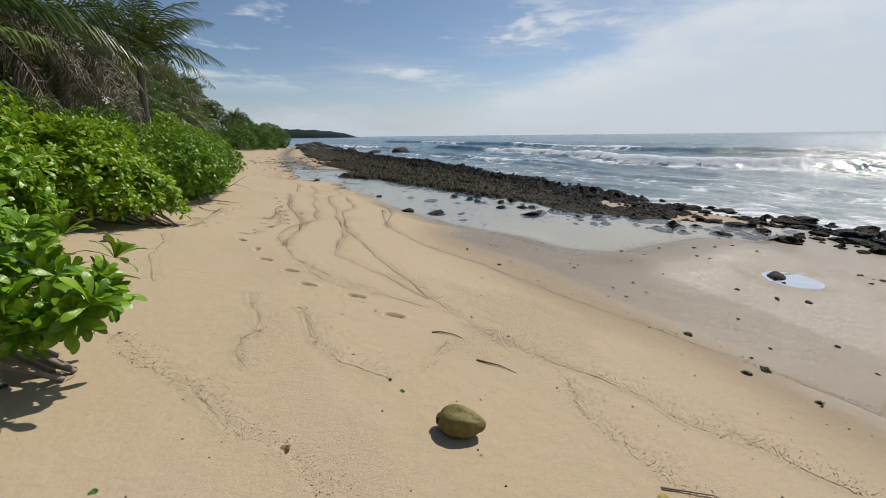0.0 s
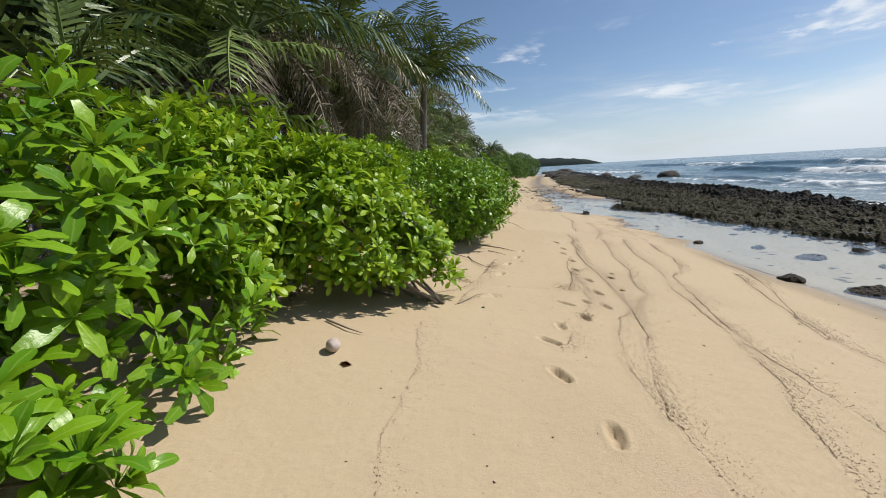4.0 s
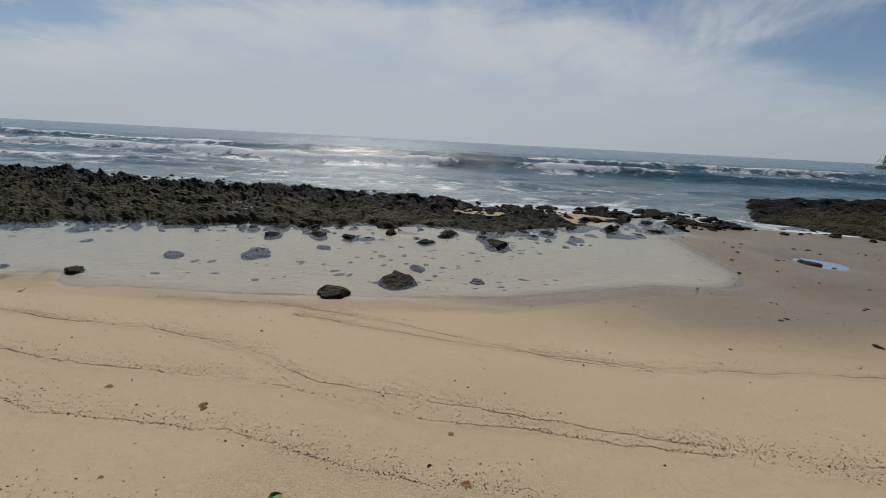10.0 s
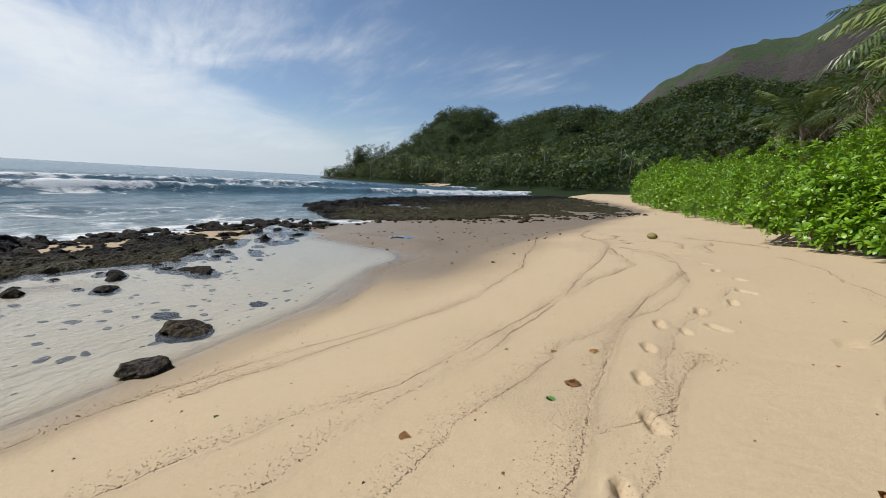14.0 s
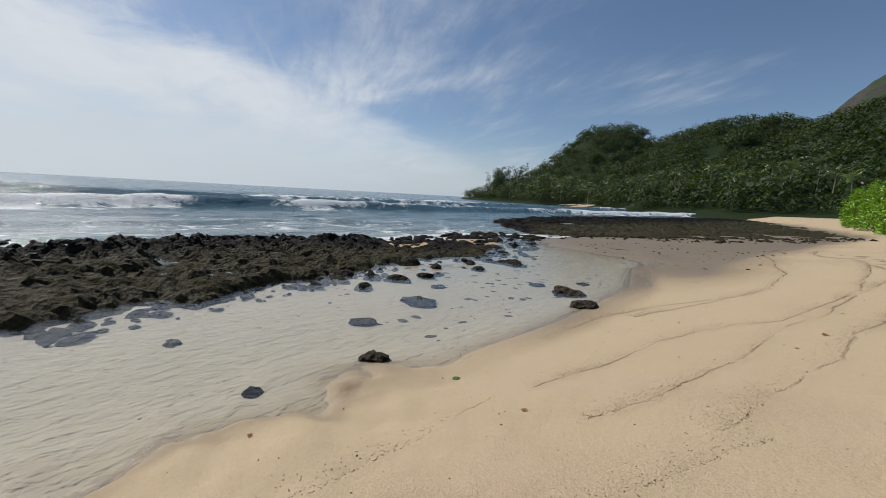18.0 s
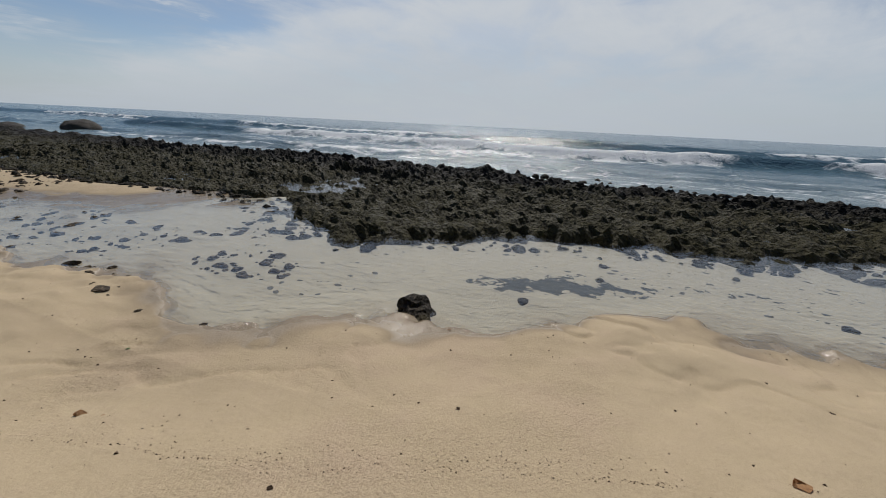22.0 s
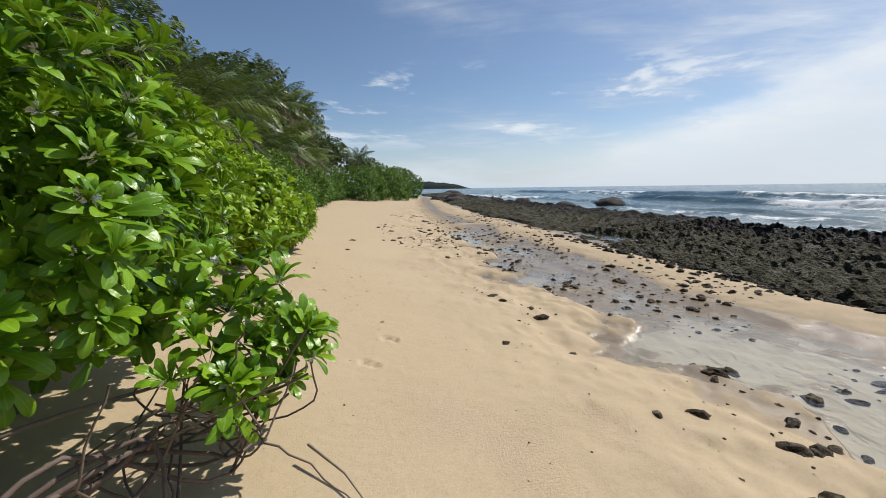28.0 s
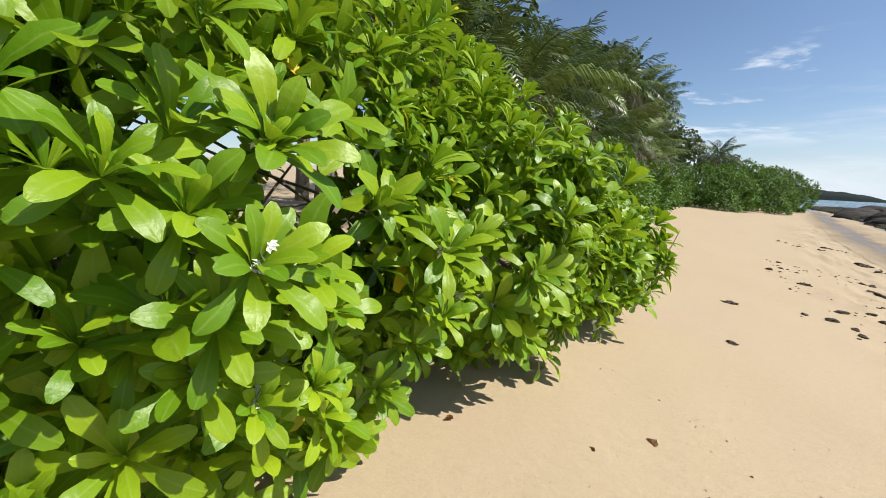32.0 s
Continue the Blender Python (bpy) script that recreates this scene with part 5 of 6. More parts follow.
def palm(x, y, height, seed, fronds=20, dead=6, lean=(0.3, 0.0), far_=False, label=""):
    r = np.random.default_rng(seed)
    z0 = float(sand_at(x, y)) - 0.1
    root = new("palm_tree")
    root.location = (x, y, z0)
    tagged(root, label or "coconut palm with drooping green and dry brown fronds", "palm tree", "palms behind the beach")
    pts = [(lean[0] * q * q * height * 0.5, lean[1] * q * q * height * 0.5, q * height) for q in np.linspace(0, 1, 12)]
    c, f = tube(pts, [0.16 - 0.06 * q + 0.012 * (i % 2) + 0.10 * max(0, 0.15 - q) / 0.15 for i, q in enumerate(np.linspace(0, 1, 12))], 9)
    part("trunk", from_arrays("trunk", np.array([tuple(v) for v in c]), np.array(f), PALM_BARK, True), root)
    top = Vector(pts[-1])
    fronds = min(fronds, 16) if 36 < y < 90 else fronds
    for i in range(fronds):
        q = i / fronds
        ob = new("frond", (FAR_FRONDS if far_ else GREEN_FRONDS)[(i + seed) % (2 if far_ else 4)])
        ob.parent = root
        s = (0.85 + 0.35 * r.random()) * (0.86 if y > 24 else 1.0)
        ob.matrix_basis = Matrix.Translation(top) @ pose(0, 0, 0, 0, 0, i * 137.5 + r.normal() * 9) @ pose(0.05, 0, 0, r.normal() * 14, -62 + 80 * q + r.normal() * 8, 0) @ Matrix.Diagonal((s, s, s, 1))
    for i in range(dead):
        ob = new("dead_frond", DEAD_FRONDS[(i + seed) % 2])
        ob.parent = root
        s = (0.8 + 0.35 * r.random()) * (0.8 if y > 24 else 1.0)
        ob.matrix_basis = Matrix.Translation(top - Vector((0, 0, 0.15))) @ pose(0, 0, 0, 0, 0, r.random() * 360) @ pose(0.05, 0, 0, r.normal() * 20, -6 + 58 * r.random(), 0) @ Matrix.Diagonal((s, s, s, 1))
    return root


def palms(seed, *rows_):
    for k, (x, y, h, fr, dd, lx, ly) in enumerate(rows_):
        palm(x, y, h, seed + k, fr, dd, (lx, ly))


palms(200, (-5.2, 4.4, 3.6, 10, 14, 0.2, 0.1), (-6.2, 0.5, 4.6, 20, 5, 0.1, -0.1), (-7.5, 7.5, 5.2, 12, 14, 0.1, 0.1), (-6.0, 11.2, 3.2, 11, 14, 0.3, 0.1), (-4.6, 14.6, 4.5, 12, 18, 0.3, 0.1),
      (-2.7, 19.6, 4.6, 26, 4, 0.1, 0.0), (-7.5, 16.5, 4.6, 16, 16, 0.0, 0.0), (-6.0, 23.5, 4.0, 20, 7, 0.1, 0.0), (-5.6, 28.0, 4.2, 20, 6, 0.1, 0.1), (-5.2, 35.0, 3.6, 18, 8, -0.1, 0.2), (-6.0, 38.8, 6.4, 18, 22, 0.1, 0.0))
palms(230, (-8.5, 21, 5.5, 20, 8, 0.1, 0.0), (-8.5, 30, 6.0, 20, 8, 0.1, 0.0), (-6.5, -5, 5.0, 20, 5, 0.2, 0.0), (-6.5, -11, 5.0, 20, 5, 0.1, 0.0), (-5.5, -18, 5.5, 18, 5, 0.2, 0.0), (-9, 2, 6.5, 20, 6, 0.1, 0.0),
      (-9, 11, 6.0, 20, 8, 0.1, 0.0), (-4.4, 17.2, 4.2, 11, 14, 0.2, 0.1), (-4.9, 11.8, 4.0, 11, 16, 0.2, 0.1), (-5.0, 8.8, 2.4, 9, 14, 0.2, 0.1), (-1.0, 88, 5.2, 18, 3, 0.1, 0.1), (-12.9, 88.5, 16.6, 18, 4, 0.0, 0.0))
palms(260, (-4.7, 0.6, 5.2, 22, 8, 0.1, 0.1), (-5.4, -4.5, 6.0, 20, 8, 0.1, 0.0), (-5.0, 3.2, 2.6, 18, 6, 0.2, 0.0))
# three loose rows of palms behind the hedge, taller up the coast
pr = np.random.default_rng(64)
for k, y in enumerate(np.arange(40.5, 79, 2.9)):
    crest = float(np.interp(y, [38, 45, 50, 58, 66, 78], [4.2, 4.4, 5.3, 7.2, 8.4, 8.8]))
    palm(-7.2 + 0.9 * pr.random(), y + 0.6 * pr.normal(), crest - 1.6 * pr.random() ** 1.5, 300 + k, 15, 5, (0.1 + 0.1 * pr.random(), 0.1 * pr.random()))
    if k % 2 == 0:
        palm(-9.5 + 0.8 * pr.random(), y + 1.0, crest + 0.6 * pr.random(), 330 + k, 14, 5, (0.1, 0.0))
    palm(-5.8 + 0.7 * pr.random(), y + 1.1, 1.8 + 0.03 * (y - 40) + 2.2 * pr.random(), 360 + k, 13, 9, (0.2 * pr.random(), 0.1 * pr.random()))


# ---- woods: crowns of many leaf clumps on trunks ----
CARD = (np.array([(-0.5, -0.16, 0), (0.0, -0.42, 0.10), (0.5, 0.05, 0), (0.05, 0.40, 0.12)], np.float32), np.array([(0, 1, 2, 3)], np.int32))


def crowns(spots, per, clump, rng):
    """Clumps over many crowns: rows of x, y, z, radius, flatness."""
    S = np.asarray(spots, float)
    n = len(S)
    d = rng.normal(size=(n, per, 3))
    d /= np.linalg.norm(d, axis=2, keepdims=True)
    d[..., 2] = np.where(d[..., 2] < -0.35, -d[..., 2], d[..., 2])
    k = 0.78 + 0.34 * rng.random((n, per, 1)) + 0.16 * np.sin(d[..., :1] * 5 + S[:, None, :1]) * np.sin(d[..., 1:2] * 6 + S[:, None, 1:2])
    P = S[:, None, :3] + d * k * S[:, None, 3:4] * np.stack([np.ones(n), np.ones(n), S[:, 4]], 1)[:, None]
    N = d + rng.normal(size=d.shape) * 0.45 + np.array([0, 0, 0.35])
    M = frames_of(P.reshape(-1, 3), N.reshape(-1, 3), np.repeat(S[:, 3] * clump, per) * (0.6 + 0.8 * rng.random(n * per)), rng)
    return spread(*CARD, M)


def wood_tree(x, y, height, radius, seed, label, clump=0.24, per=420):
    r = np.random.default_rng(seed)
    root = new("tree")
    z0 = float(sand_at(x, y)) - 0.1
    root.location = (x, y, z0)
    tagged(root, label, "tree", "trees behind the palms")
    pcs = [tube([(0, 0, 0), (0.1, 0.1, height * 0.4), (0, 0.2, height * 0.75)], [0.22, 0.16, 0.06], 7)]
    for k in range(5):
        a = k * 1.3
        pcs.append(tube([(0, 0.1, height * (0.35 + 0.07 * k)), (radius * 0.4 * math.cos(a), radius * 0.4 * math.sin(a), height * (0.5 + 0.07 * k)), (radius * 0.8 * math.cos(a), radius * 0.8 * math.sin(a), height * (0.6 + 0.07 * k))], [0.09, 0.06, 0.02], 5))
    part("trunk", from_arrays("trunk", *gather(pcs), BARK, True), root)
    spots = [(radius * 0.55 * math.cos(k * 2.4) * (k > 0), radius * 0.55 * math.sin(k * 2.4) * (k > 0), height * (0.62 + 0.09 * (k % 4)), radius * (0.45 + 0.2 * r.random()), 0.75) for k in range(7)]
    c, f = crowns(spots, per // 4, clump, r)
    tagged(part("crown", from_arrays("crown", c, f, FOREST_LEAF), root), kind="stuff")


for k, (x, y, h, r_) in enumerate(((-7.5, 9.5, 5.4, 2.4), (-7.2, 13.8, 5.6, 2.5), (-7.0, 19, 5.6, 2.6), (-7.4, 25.5, 5.8, 2.8), (-10, 5, 7, 3.4), (-11, 13, 7.5, 3.6), (-10, 19, 7, 3.4), (-11, 25, 7.5, 3.6), (-10.5, 33, 8, 3.8), (-11, 42, 8.5, 4), (-12, 51, 9, 4.2), (-12, 61, 9.5, 4.4), (-11, 71, 13, 4.8), (-9, 83, 11, 4.6),
                                   (-7, 92, 8, 4.5), (-7, 104, 8, 5), (-1, 114, 7, 4), (-9, -4, 7.5, 3.6), (-9, -13, 8, 4), (-8, -22, 8, 4.2), (-6, -32, 8, 4.4), (-4, -42, 9, 5), (-13, -8, 10, 4.5), (-12, -27, 10, 5))):
    wood_tree(x, y, h, r_, 300 + k, "dense dark green broadleaf tree behind the beach", 0.16, 1500)


# ---- the wooded headland across the bay ----
def hill_height(x, y):
    def mound(cx, cy, rx, ry, h, p=2.0):
        return h * np.exp(-(((x - cx) / rx) ** 2 + ((y - cy) / ry) ** 2) ** (p / 2))
    z = np.maximum(mound(143, -272, 55, 60, 60), mound(70, -300, 95, 100, 60))
    z = np.maximum(z, mound(198, -222, 30, 28, 15))
    z = np.maximum(z, mound(-20, -260, 90, 110, 62))
    z = np.maximum(z, mound(90, -205, 110, 42, 13))
    z = np.maximum(z, mound(5, -150, 60, 70, 12))
    return z - 4.0 + 3.0 * (fnoise(x / 22, y / 22, 19, 3) - 0.5)


hxs, hys = np.meshgrid(np.arange(-120, 262, 5.0), np.arange(-420, -70, 5.0))
hz = hill_height(hxs, hys)
tagged(new("hill", grid_mesh("hill", hxs, hys, hz, make_plain("forest_floor", (0.010, 0.020, 0.007), (0.026, 0.040, 0.014), 0.4, 0.9))), "steep forested headland across the bay", "hill", kind="structure")
rng = np.random.default_rng(31)
spots = []
walk_q = np.linspace(0.35, 0.97, 24)
while len(spots) < 2600:
    x, y = -100 + 340 * rng.random(), -400 + 310 * rng.random()
    z = float(hill_height(x, y))
    if z < 0.5 or np.any(hill_height(x * walk_q, 10 + (y - 10) * walk_q) - 1.5 > 2 + (z + 12) * walk_q):
        continue
    r_ = 2.3 + 3.2 * rng.random() ** 1.8
    spots.append((x, y, z + r_ * 0.5, r_, 0.7 + 0.3 * rng.random()))
c, f = crowns(spots, 92, 0.215, rng)
tagged(new("forest", from_arrays("forest", c, f, FOREST_LEAF)), "dense green forest covering the headland", "forest", kind="stuff")
# tall casuarinas on its tip
tips = []
for k in range(26):
    x, y = 190 + 24 * rng.random(), -232 + 22 * rng.random()
    z = float(hill_height(x, y))
    for j in range(5):
        tips.append((x + rng.normal() * 0.8, y + rng.normal() * 0.8, z + 3.4 + j * 2.6, 2.9 - 0.4 * j, 1.1))
c, f = crowns(tips, 120, 0.22, rng)
tagged(new("casuarinas", from_arrays("casuarinas", c, f, FOREST_LEAF)), "thin feathery trees on the headland's tip", "trees", kind="stuff")
# palms at its foot
for k in range(46):
    q = k / 45
    x, y = 8 + 150 * q + rng.normal() * 4, -100 - 88 * q ** 0.8 + rng.normal() * 8
    ob = palm(x, y, 5 + 5 * rng.random(), 400 + k, 16, 0, (0.1 * rng.normal(), 0.1 * rng.normal()), True, "distant coconut palm at the headland's foot")
    ob.location.z = max(float(hill_height(x, y)), 0.5)
# shore rocks of the headland
for k in range(40):
    q = k / 39
    x, y = 60 + 170 * q + rng.normal() * 2, -132 - 72 * q ** 0.9 + rng.normal() * 3
    put_rock(x, y, 3 + 4 * rng.random(), k, rng.random() * 360, -0.6, 1.4, BOULDERS, "brown granite boulder on the headland's shore", "shore boulders", 0.1, "boulder")


# ---- the granite mountain behind ----
def peak(x, y):
    crest = np.interp(x, [-700, -420, -300, -220, -160, -110, -50, 0, 35, 60, 90, 130, 190], [370, 360, 335, 288, 246, 215, 208, 196, 172, 140, 90, 30, 0])
    return crest * np.exp(-((np.abs(y + 700) / 150) ** 2.6)) + 44 * (fnoise(x / 70, y / 70, 77, 5, 0.6) - 0.5) - 8


mx_, my_ = np.meshgrid(np.arange(-700, 220, 9.0), np.arange(-1020, -430, 9.0))
m, t = material("mountain_rock")
g = t.where()
slope = t.add("ShaderNodeSeparateXYZ", Vector=g.outputs["True Normal"]).outputs[2]
nz = t.noise(t.scaled(g.outputs["Position"], (1, 1, 0.35)), 0.03, 6, 0.65)
rockc = t.mix(t.noise(t.scaled(g.outputs["Position"], (1, 1, 0.15)), 0.08, 6, 0.7), (0.022, 0.020, 0.020), (0.080, 0.068, 0.064))
green = t.mix(t.noise(g.outputs["Position"], 0.12, 5, 0.7), (0.016, 0.036, 0.012), (0.048, 0.075, 0.024))
cov = t.ramp(t.math("ADD", slope, t.math("MULTIPLY", nz, 1.5)), 1.35, 1.47)
b_ = principled(t, Base_Color=t.mix(cov, rockc, green), Roughness=0.9, Normal=t.bump(t.noise(g.outputs["Position"], 0.15, 6, 0.7), 0.9, 5.0))
t.out(b_.outputs[0])
tagged(new("mountain", grid_mesh("mountain", mx_, my_, peak(mx_, my_), m)), "bare brown granite mountain with green slopes", "mountain", kind="structure")

# ---- the low island point far up the coast ----
ix, iy = np.meshgrid(np.linspace(-140, 300, 90), np.linspace(1150, 1290, 24))
prof = np.interp(ix, [-140, 60, 150, 230, 270, 293, 300], [20, 23, 22, 17, 11, 2.5, 0])
iz = prof * np.clip(1 - ((iy - 1220) / 68) ** 2, 0, 1) ** 0.5 * (0.8 + 0.4 * fnoise(ix / 14, iy / 14, 83, 4)) - 0.5
tagged(new("island", grid_mesh("island", ix, iy, iz, make_plain("far_woods", (0.014, 0.022, 0.022), (0.035, 0.046, 0.040), 0.15, 0.95))), "low dark wooded point on the horizon", "island", kind="structure")


# ---- small things on the sand ----
def lie(ob, x, y, lift=0.0, turn=0.0, tilt=0.0):
    ob.matrix_world = Matrix.Translation((x, y, float(sand_at(x, y)) + lift)) @ pose(0, 0, 0, tilt, 0, turn)
    return ob


def husk_mesh(name, length, width, mat, ribs, seed):
    bm = bmesh.new()
    bmesh.ops.create_uvsphere(bm, u_segments=48, v_segments=40, radius=1)
    for v in bm.verts:
        d = v.co.normalized()
        a = math.atan2(d.y, d.x)
        n = noise.noise(d * 2.2 + Vector((seed, 0, 0))) * 0.07 + noise.noise(d * 7 + Vector((seed, 0, 0))) * 0.025
        streak = noise.noise(Vector((math.cos(a) * 5, math.sin(a) * 5, d.z * 0.8 + seed))) * 0.4 + noise.noise(Vector((math.cos(a) * 14, math.sin(a) * 14, d.z + seed))) * 0.2
        crack = math.exp(-((d.z - 0.30 - 0.05 * math.sin(3 * a)) / 0.035) ** 2) + 0.6 * math.exp(-((d.z - 0.60 - 0.03 * math.sin(2 * a)) / 0.03) ** 2) + 0.5 * math.exp(-((d.z - 0.16) / 0.02) ** 2)
        rib = 1 + ribs * (0.55 * math.cos(5 * a + 0.4) * (1 - d.z * d.z) + streak - crack - 0.35 * (d.z > 0.31)) + n
        taper = 1 - 0.16 * d.z
        v.co = Vector((d.x * width * rib * taper, d.y * width * rib * taper, d.z * length * (1 + n * 0.5)))
    me = bpy.data.meshes.new(name)
    bm.to_mesh(me)
    bm.free()
    for p_ in me.polygons:
        p_.use_smooth = True
    me.materials.append(mat)
    return me


coco = new("coconut")
tagged(coco, "fallen coconut in its cracked green-brown husk on the sand", "coconut")
husk = part("husk", husk_mesh("husk", 0.158, 0.096, HUSK, 0.17, 3.0), coco)
husk.matrix_basis = pose(0, 0, 0.080, 90, 0, 52) @ pose(0, 0, 0, 0, 0, 75)
cap = part("cap", husk_mesh("cap", 0.02, 0.036, DEBRIS, 0.1, 9.0), coco, "dry brown stalk cap")
cap.matrix_basis = pose(0, 0, 0.080, 90, 0, 52) @ pose(0, 0, -0.152)
lie(coco, 1.72, 1.91, 0, 0)

nut = new("old_coconut", husk_mesh("old_coconut", 0.085, 0.058, NUTSHELL, 0.03, 5.0))
tagged(nut, "small grey weathered coconut lying on the sand", "coconut")
nut.matrix_world = Matrix.Translation((-1.42, 7.62, float(sand_at(-1.42, 7.62)) + 0.055)) @ pose(0, 0, 0, 70, 0, 20)


def stick(name, pts, r0, label, cat="driftwood", mat=None, top=None):
    """A twig over the sand: rows of x, y, height above the ground."""
    P = [(x, y, float(sand_at(x, y)) + z) for x, y, z in pts]
    c, f = tube(P, [r0 * (1 - 0.75 * k / (len(P) - 1)) for k in range(len(P))], 6)
    o = Vector(P[0])
    ob = new(name, from_arrays(name, np.array([tuple(v - o) for v in c]), np.array(f), mat or BARK, True))
    ob.location = o
    return tagged(ob, label, cat)


stick("branch", [(-0.56, 29.7, 0.02), (-0.35, 29.95, 0.03), (-0.11, 30.12, 0.03), (0.0, 30.3, 0.05), (0.1, 30.5, 0.07)], 0.015, "thin bare grey branch lying on the sand")
stick("branch", [(0.0, 30.35, 0.05), (0.09, 30.42, 0.05), (0.16, 30.44, 0.04)], 0.007, "short forked twig lying on the sand")
stick("branch", [(0.02, 31.55, 0.10), (0.22, 31.35, 0.07), (0.38, 31.1, 0.02)], 0.009, "thin dark twig reaching out over the sand")
stick("branch", [(-1.1, 30.6, 0.03), (-0.85, 30.55, 0.04), (-0.65, 30.56, 0.03)], 0.013, "dark crooked stick beside the shrub")
stick("branch", [(-0.2, 16.2, 0.02), (0.15, 16.0, 0.25), (0.35, 15.9, 0.42), (0.55, 15.95, 0.55)], 0.014, "dead forked branch sticking out of the shrub")
stick("branch", [(0.15, 16.0, 0.25), (0.45, 15.7, 0.22), (0.7, 15.6, 0.1)], 0.009, "dead forked branch sticking out of the shrub")
stick("branch", [(-1.15, 39.0, 0.1), (-0.95, 39.2, 0.5), (-0.82, 39.3, 0.85), (-0.76, 39.4, 1.05)], 0.012, "bare dark twig standing at the shrub's edge")
stick("branch", [(-0.95, 39.2, 0.5), (-0.9, 39.0, 0.7), (-0.85, 38.9, 0.95)], 0.008, "bare dark twig standing at the shrub's edge")
stick("branch", [(-0.55, 9.35, 0.01), (-0.35, 9.75, 0.03), (-0.25, 9.9, 0.02)], 0.009, "short dry stick on the sand")
stick("branch", [(-0.62, 12.2, 0.01), (-0.5, 11.8, 0.02), (-0.3, 11.5, 0.02), (-0.15, 11.45, 0.03)], 0.011, "forked dry stick on the sand")
stick("branch", [(-0.9, 12.3, 0.01), (-0.7, 12.05, 0.03), (-0.55, 11.95, 0.02)], 0.010, "dry stick on the sand")
stick("branch", [(-1.75, 8.25, 0.02), (-1.45, 8.05, 0.03), (-1.3, 8.0, 0.02)], 0.013, "dry brown stick beside the shrub")
stick("branch", [(-0.25, 12.9, 0.01), (-0.05, 12.75, 0.02), (0.1, 12.6, 0.02)], 0.010, "dry stick on the sand")
stick("branch", [(-0.35, 13.5, 0.01), (0.0, 13.3, 0.02), (0.3, 13.05, 0.02)], 0.014, "grey driftwood stick on the sand")
stick("twig", [(2.60, 1.10, 0.01), (2.85, 0.95, 0.012), (3.05, 0.65, 0.01)], 0.006, "thin curved root on the sand", "twig")
stick("twig", [(3.2, 0.55, 0.01), (3.3, 0.4, 0.012), (3.3, 0.1, 0.01)], 0.006, "thin curved root on the sand", "twig")
stick("twig", [(2.14, 3.32, 0.006), (2.22, 3.3, 0.014), (2.32, 3.22, 0.012), (2.38, 3.12, 0.004)], 0.011, "thin dark twig half sunk in the sand", "twig")
stick("twig", [(2.30, 2.70, 0.006), (2.37, 2.62, 0.012), (2.45, 2.55, 0.010), (2.52, 2.42, 0.004)], 0.010, "thin dark twig half sunk in the sand", "twig")


def leaf_scrap(size, seed):
    """A curled fallen leaf with thickness."""
    r = np.random.default_rng(seed)
    bm = bmesh.new()
    rows = [(0, 0.05), (0.25, 0.34), (0.55, 0.42), (0.8, 0.28), (1.0, 0.03)]
    grid_ = []
    for d, hw in rows:
        grid_.append([bm.verts.new((size * (d - 0.5), size * s_ * hw * (1 + 0.2 * r.normal()), size * (0.06 + 0.22 * abs(s_) * hw + 0.10 * r.random()))) for s_ in (-1, -0.3, 0.3, 1)])
    for a, b in zip(grid_, grid_[1:]):
        for i in range(3):
            bm.faces.new((a[i], a[i + 1], b[i + 1], b[i]))
    bmesh.ops.solidify(bm, geom=bm.faces[:], thickness=size * 0.02)
    me = bpy.data.meshes.new("fallen_leaf")
    bm.to_mesh(me)
    bm.free()
    return me


def scraps(mat):
    out = []
    for s_ in (1, 2, 3):
        me = leaf_scrap(1.0, s_)
        me.materials.append(mat)
        out.append(me)
    return out


BROWN_S, GREEN_S, YEL_S, DARK_S = scraps(DRY), scraps(FRESH), scraps(YELLOW), scraps(DEBRIS)
rng = np.random.default_rng(77)


def scatter_leaf(x, y, size, meshes, label):
    ob = new("fallen_leaf", meshes[rng.integers(3)])
    s_ = size * 0.6
    ob.matrix_world = Matrix.Translation((x, y, float(sand_at(x, y)) - 0.002)) @ pose(0, 0, 0, rng.normal() * 8, rng.normal() * 8, rng.random() * 360) @ Matrix.Diagonal((s_, s_, s_ * 0.6, 1))
    return tagged(ob, label, "leaf", "fallen leaves on the sand")


for x, y, s_ in ((2.62, 12.72, 0.15), (2.77, 13.5, 0.10), (1.86, 11.6, 0.22), (1.83, 10.87, 0.15), (2.15, 11.0, 0.12), (1.9, 14.6, 0.12), (-0.6, 36.7, 0.13), (-1.14, 35.1, 0.11), (0.5, 33.9, 0.08), (0.2, 31.05, 0.10),
                 (0.76, 31.0, 0.06), (1.87, 25.7, 0.12), (-1.25, 7.43, 0.16), (0.66, 2.1, 0.14), (1.46, 2.62, 0.07), (-0.5, 4.0, 0.08), (-0.42, 3.8, 0.06), (1.02, 3.4, 0.08), (1.75, 4.0, 0.06), (3.1, 20.6, 0.12),
                 (2.7, 22.1, 0.15), (3.9, 16.6, 0.10), (4.9, 18.2, 0.10), (-1.6, 36.0, 0.12), (0.1, 34.9, 0.07), (1.6, 29.1, 0.10), (0.4, 12.2, 0.11), (3.9, 24.2, 0.08), (-0.2, 8.3, 0.06), (0.1, 10.5, 0.07)):
    scatter_leaf(x, y, s_, BROWN_S, "curled dry brown leaf on the sand")
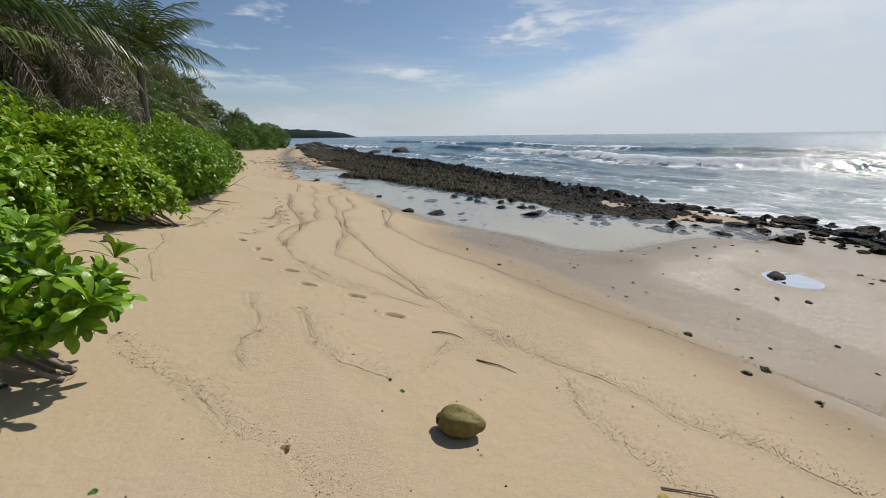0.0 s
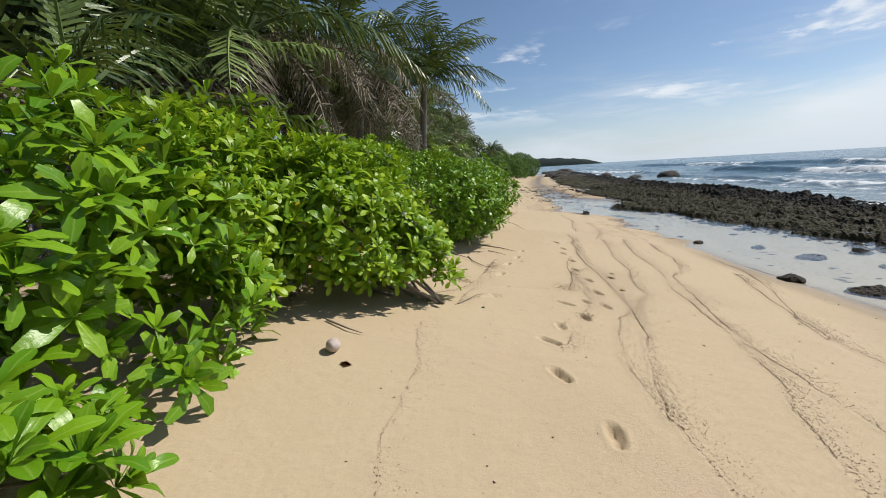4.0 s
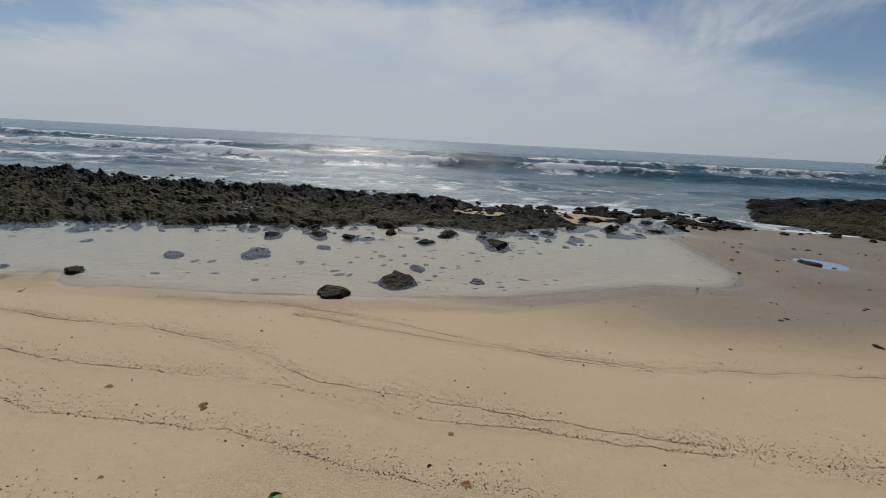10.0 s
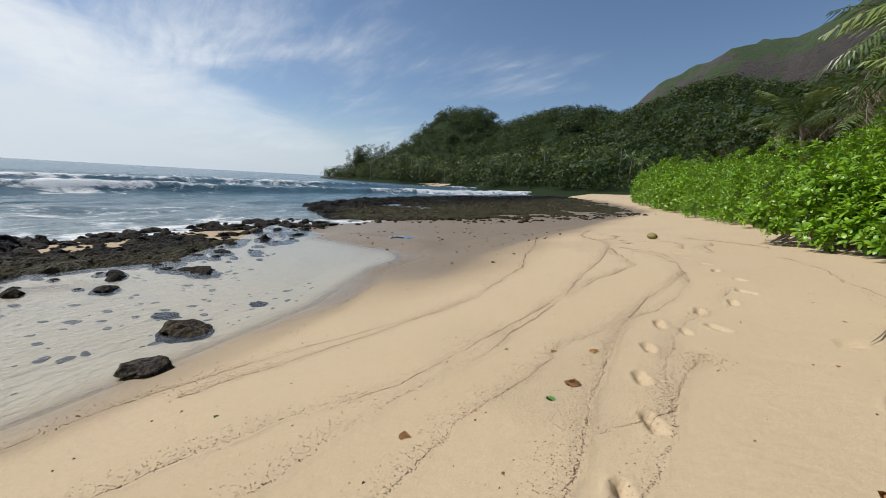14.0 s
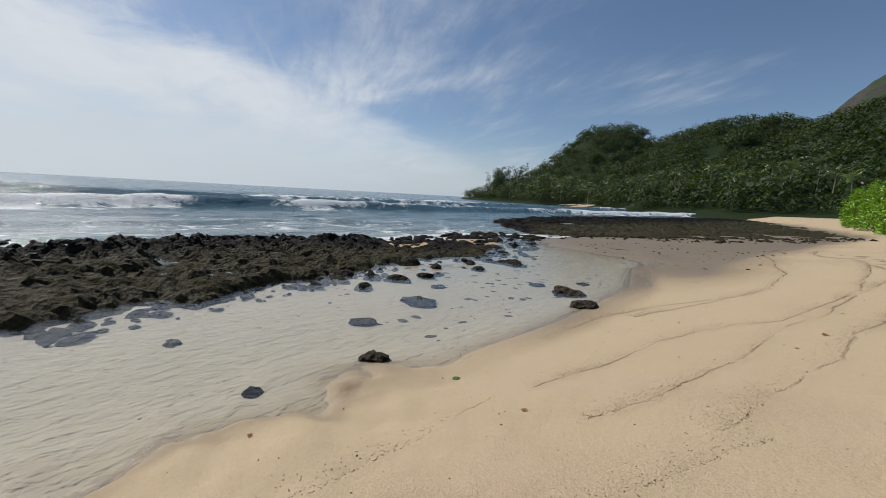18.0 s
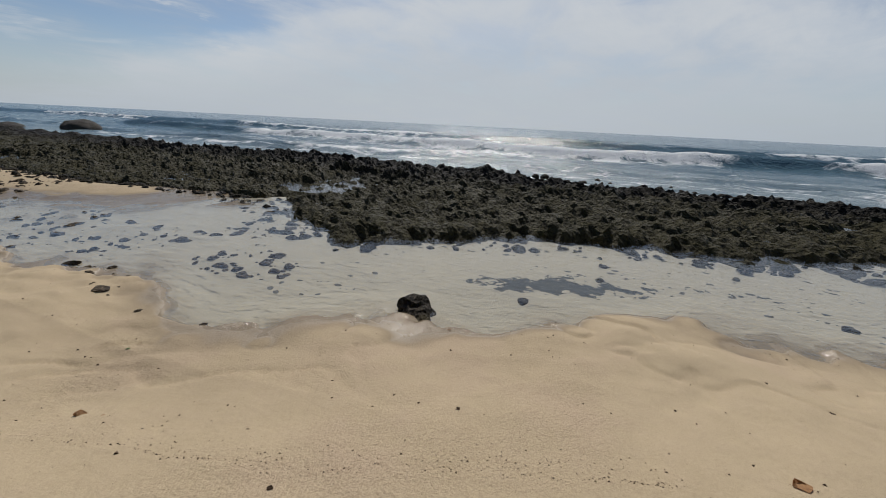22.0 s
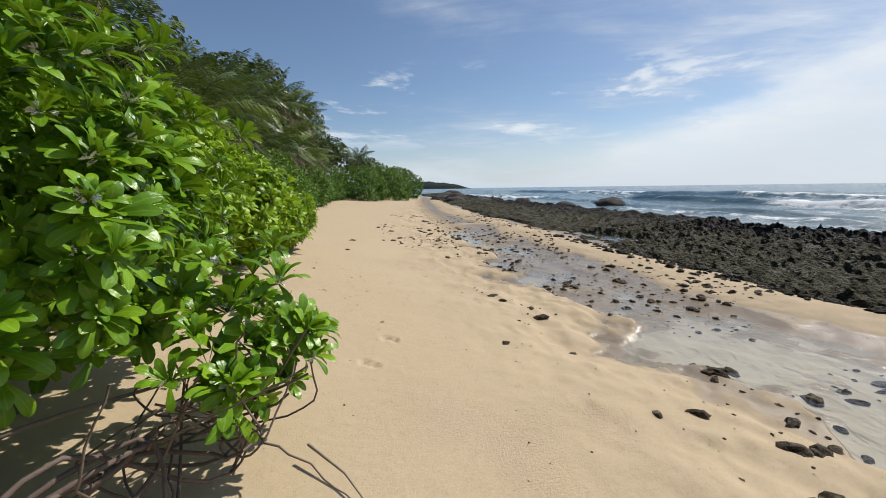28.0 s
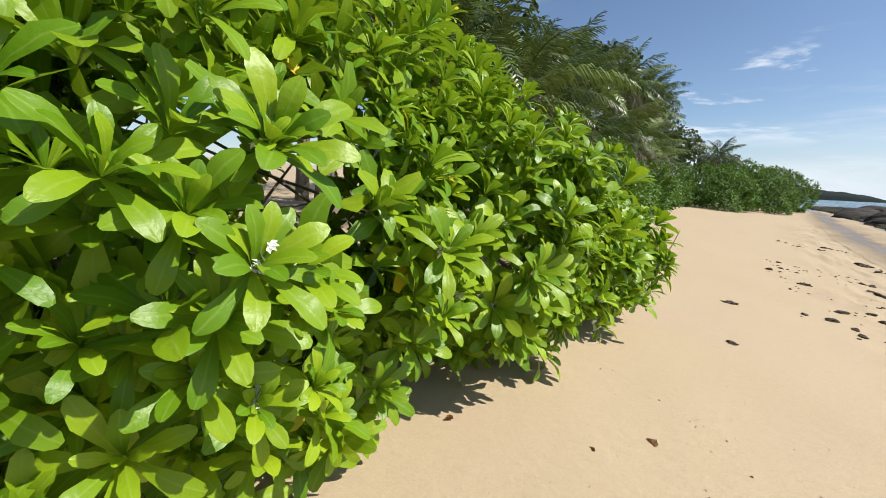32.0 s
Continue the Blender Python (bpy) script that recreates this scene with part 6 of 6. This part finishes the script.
for x, y, s_ in ((1.85, 11.57, 0.09), (4.0, 13.06, 0.07), (4.73, 16.5, 0.13), (1.89, 14.33, 0.10), (1.95, 11.9, 0.12), (-0.25, 9.3, 0.09), (3.3, 19.5, 0.08), (3.0, 19.2, 0.08), (-0.2, 2.1, 0.08), (0.55, 1.75, 0.08), (1.5, 2.45, 0.08), (2.5, 26.3, 0.06)):
    scatter_leaf(x, y, s_, GREEN_S, "torn fresh green leaf on the sand")
for x, y, s_ in ((1.82, 10.9, 0.09), (2.55, 1.05, 0.12), (1.85, 11.2, 0.06)):
    scatter_leaf(x, y, s_, YEL_S, "yellow leaf lying on the sand")
for k in range(150):
    y = 1 + 36 * rng.random()
    ex_ = np.interp(y, EY, EX)
    x = max(-1.0, ex_ - 6.2) + (min(6.0, ex_ - 0.2) + 0.6) * rng.random()
    if x < ex_ - 0.05:
        scatter_leaf(x, y, 0.03 + 0.05 * rng.random() ** 2, DARK_S if rng.random() < 0.7 else BROWN_S, "small dark scrap of driftwood on the sand")

# debris along the tide lines: dark crumbs, and pale coral grit beside them
CRUMB = (np.array([(0.5, 0, 0), (-0.4, 0.35, 0), (-0.35, -0.4, 0.05), (0.0, 0.0, 0.42)], np.float32), np.array([(0, 1, 3), (1, 2, 3), (2, 0, 3)], np.int32))


def sprinkle(q, lo, hi, power):
    s_ = lo + (hi - lo) * rng.random(len(q)) ** power
    P = np.column_stack([q, sand_at(q[:, 0], q[:, 1])])
    N = np.tile([0.0, 0.0, 1.0], (len(q), 1)) + rng.normal(size=(len(q), 3)) * 0.25
    return spread(*CRUMB, frames_of(P, N, s_, rng))


dark, pale = [], []
for weight, pts in WRACK:
    q = along(pts, 0.0015 / weight, np.random.default_rng(1), 0.09)
    drop = np.abs(rng.normal(size=len(q))) * 0.012
    patch = fnoise(q[:, 0] * 2.0, q[:, 1] * 2.0, 95, 3)
    q = q + np.column_stack([rng.normal(size=len(q)) * 0.006 + drop * 0.8, rng.normal(size=len(q)) * 0.006])
    dark.append(sprinkle(q[patch > 0.30 + 0.34 * rng.random(len(q))], 0.002, 0.015, 3.2))
    # a loose band of coarse crumbs on the seaward side of each line
    q2 = along(pts, 0.0016 / weight, np.random.default_rng(1), 0.09)
    q2 = q2 + np.column_stack([np.abs(rng.normal(size=len(q2))) * 0.11 - 0.02, rng.normal(size=len(q2)) * 0.05])
    dark.append(sprinkle(q2[fnoise(q2[:, 0] * 1.5, q2[:, 1] * 0.8, 98, 2) > 0.38 + 0.25 * rng.random(len(q2))], 0.003, 0.014, 2.6))
    p2 = along(pts, 0.0022 / weight, np.random.default_rng(1), 0.09)
    p2 = p2 + np.column_stack([np.abs(rng.normal(size=len(p2))) * 0.12, rng.normal(size=len(p2)) * 0.05])
    pale.append(sprinkle(p2[fnoise(p2[:, 0] * 1.3, p2[:, 1] * 0.9, 99, 2) > 0.30 + 0.3 * rng.random(len(p2))], 0.004, 0.017, 2.2))
c, f = gather(dark)
tagged(new("tide_debris", from_arrays("tide_debris", c, f, WEED)), "thin dark lines of seaweed crumbs left by the tide", "debris", kind="stuff")
n = 13000
q = np.column_stack([-1.5 + 6.5 * rng.random(n), 0.0 + 38 * rng.random(n)])
q = q[(q[:, 0] < np.interp(q[:, 1], EY, EX)) & (fnoise(q[:, 0] * 0.9, q[:, 1] * 0.6, 97, 3) > 0.42)]
pale.append(sprinkle(q, 0.004, 0.014, 4.0))
c, f = gather(pale)
tagged(new("coral_grit", from_arrays("coral_grit", c, f, GRIT)), "pale coarse coral grit strewn on the sand", "grit", kind="stuff")
q = np.column_stack([-1.2 + 7 * rng.random(5200), 0.0 + 38 * rng.random(5200)])
q = q[q[:, 0] < np.interp(q[:, 1], EY, EX) - 0.1]
c, f = sprinkle(q, 0.005, 0.026, 5.0)
tagged(new("beach_litter", from_arrays("beach_litter", c, f, DEBRIS)), "scattered dark bits of bark and seaweed", "debris", kind="stuff")

# dug-up clumps of sand, and stones on the wet flat
for x, y, r_ in ((0.98, 10.73, 0.10), (0.95, 9.4, 0.05), (-0.15, 11.6, 0.06), (1.0, 27.6, 0.05), (-0.55, 10.6, 0.05)):
    n = int(2600 * r_)
    q = np.column_stack([x + rng.normal(size=n) * r_, y + rng.normal(size=n) * r_ * 1.2])
    c, f = sprinkle(q, 0.008, 0.032, 2.0)
    tagged(new("sand_clump", from_arrays("sand_clump", c, f, SAND)), "crumbled heap of dug-up sand", "sand heap", kind="stuff")
rows = []
for k in range(170):
    x, y = 4.4 + 6.5 * rng.random(), -1.5 + 9 * rng.random()
    rows.append((x, y, float(sand_at(x, y)), 0.015 + 0.07 * rng.random() ** 3, 1.4))
heap("pebbles", rows, PEBBLES, BROWN_STONE, "small stones and shells on the wet sand", "pebbles")
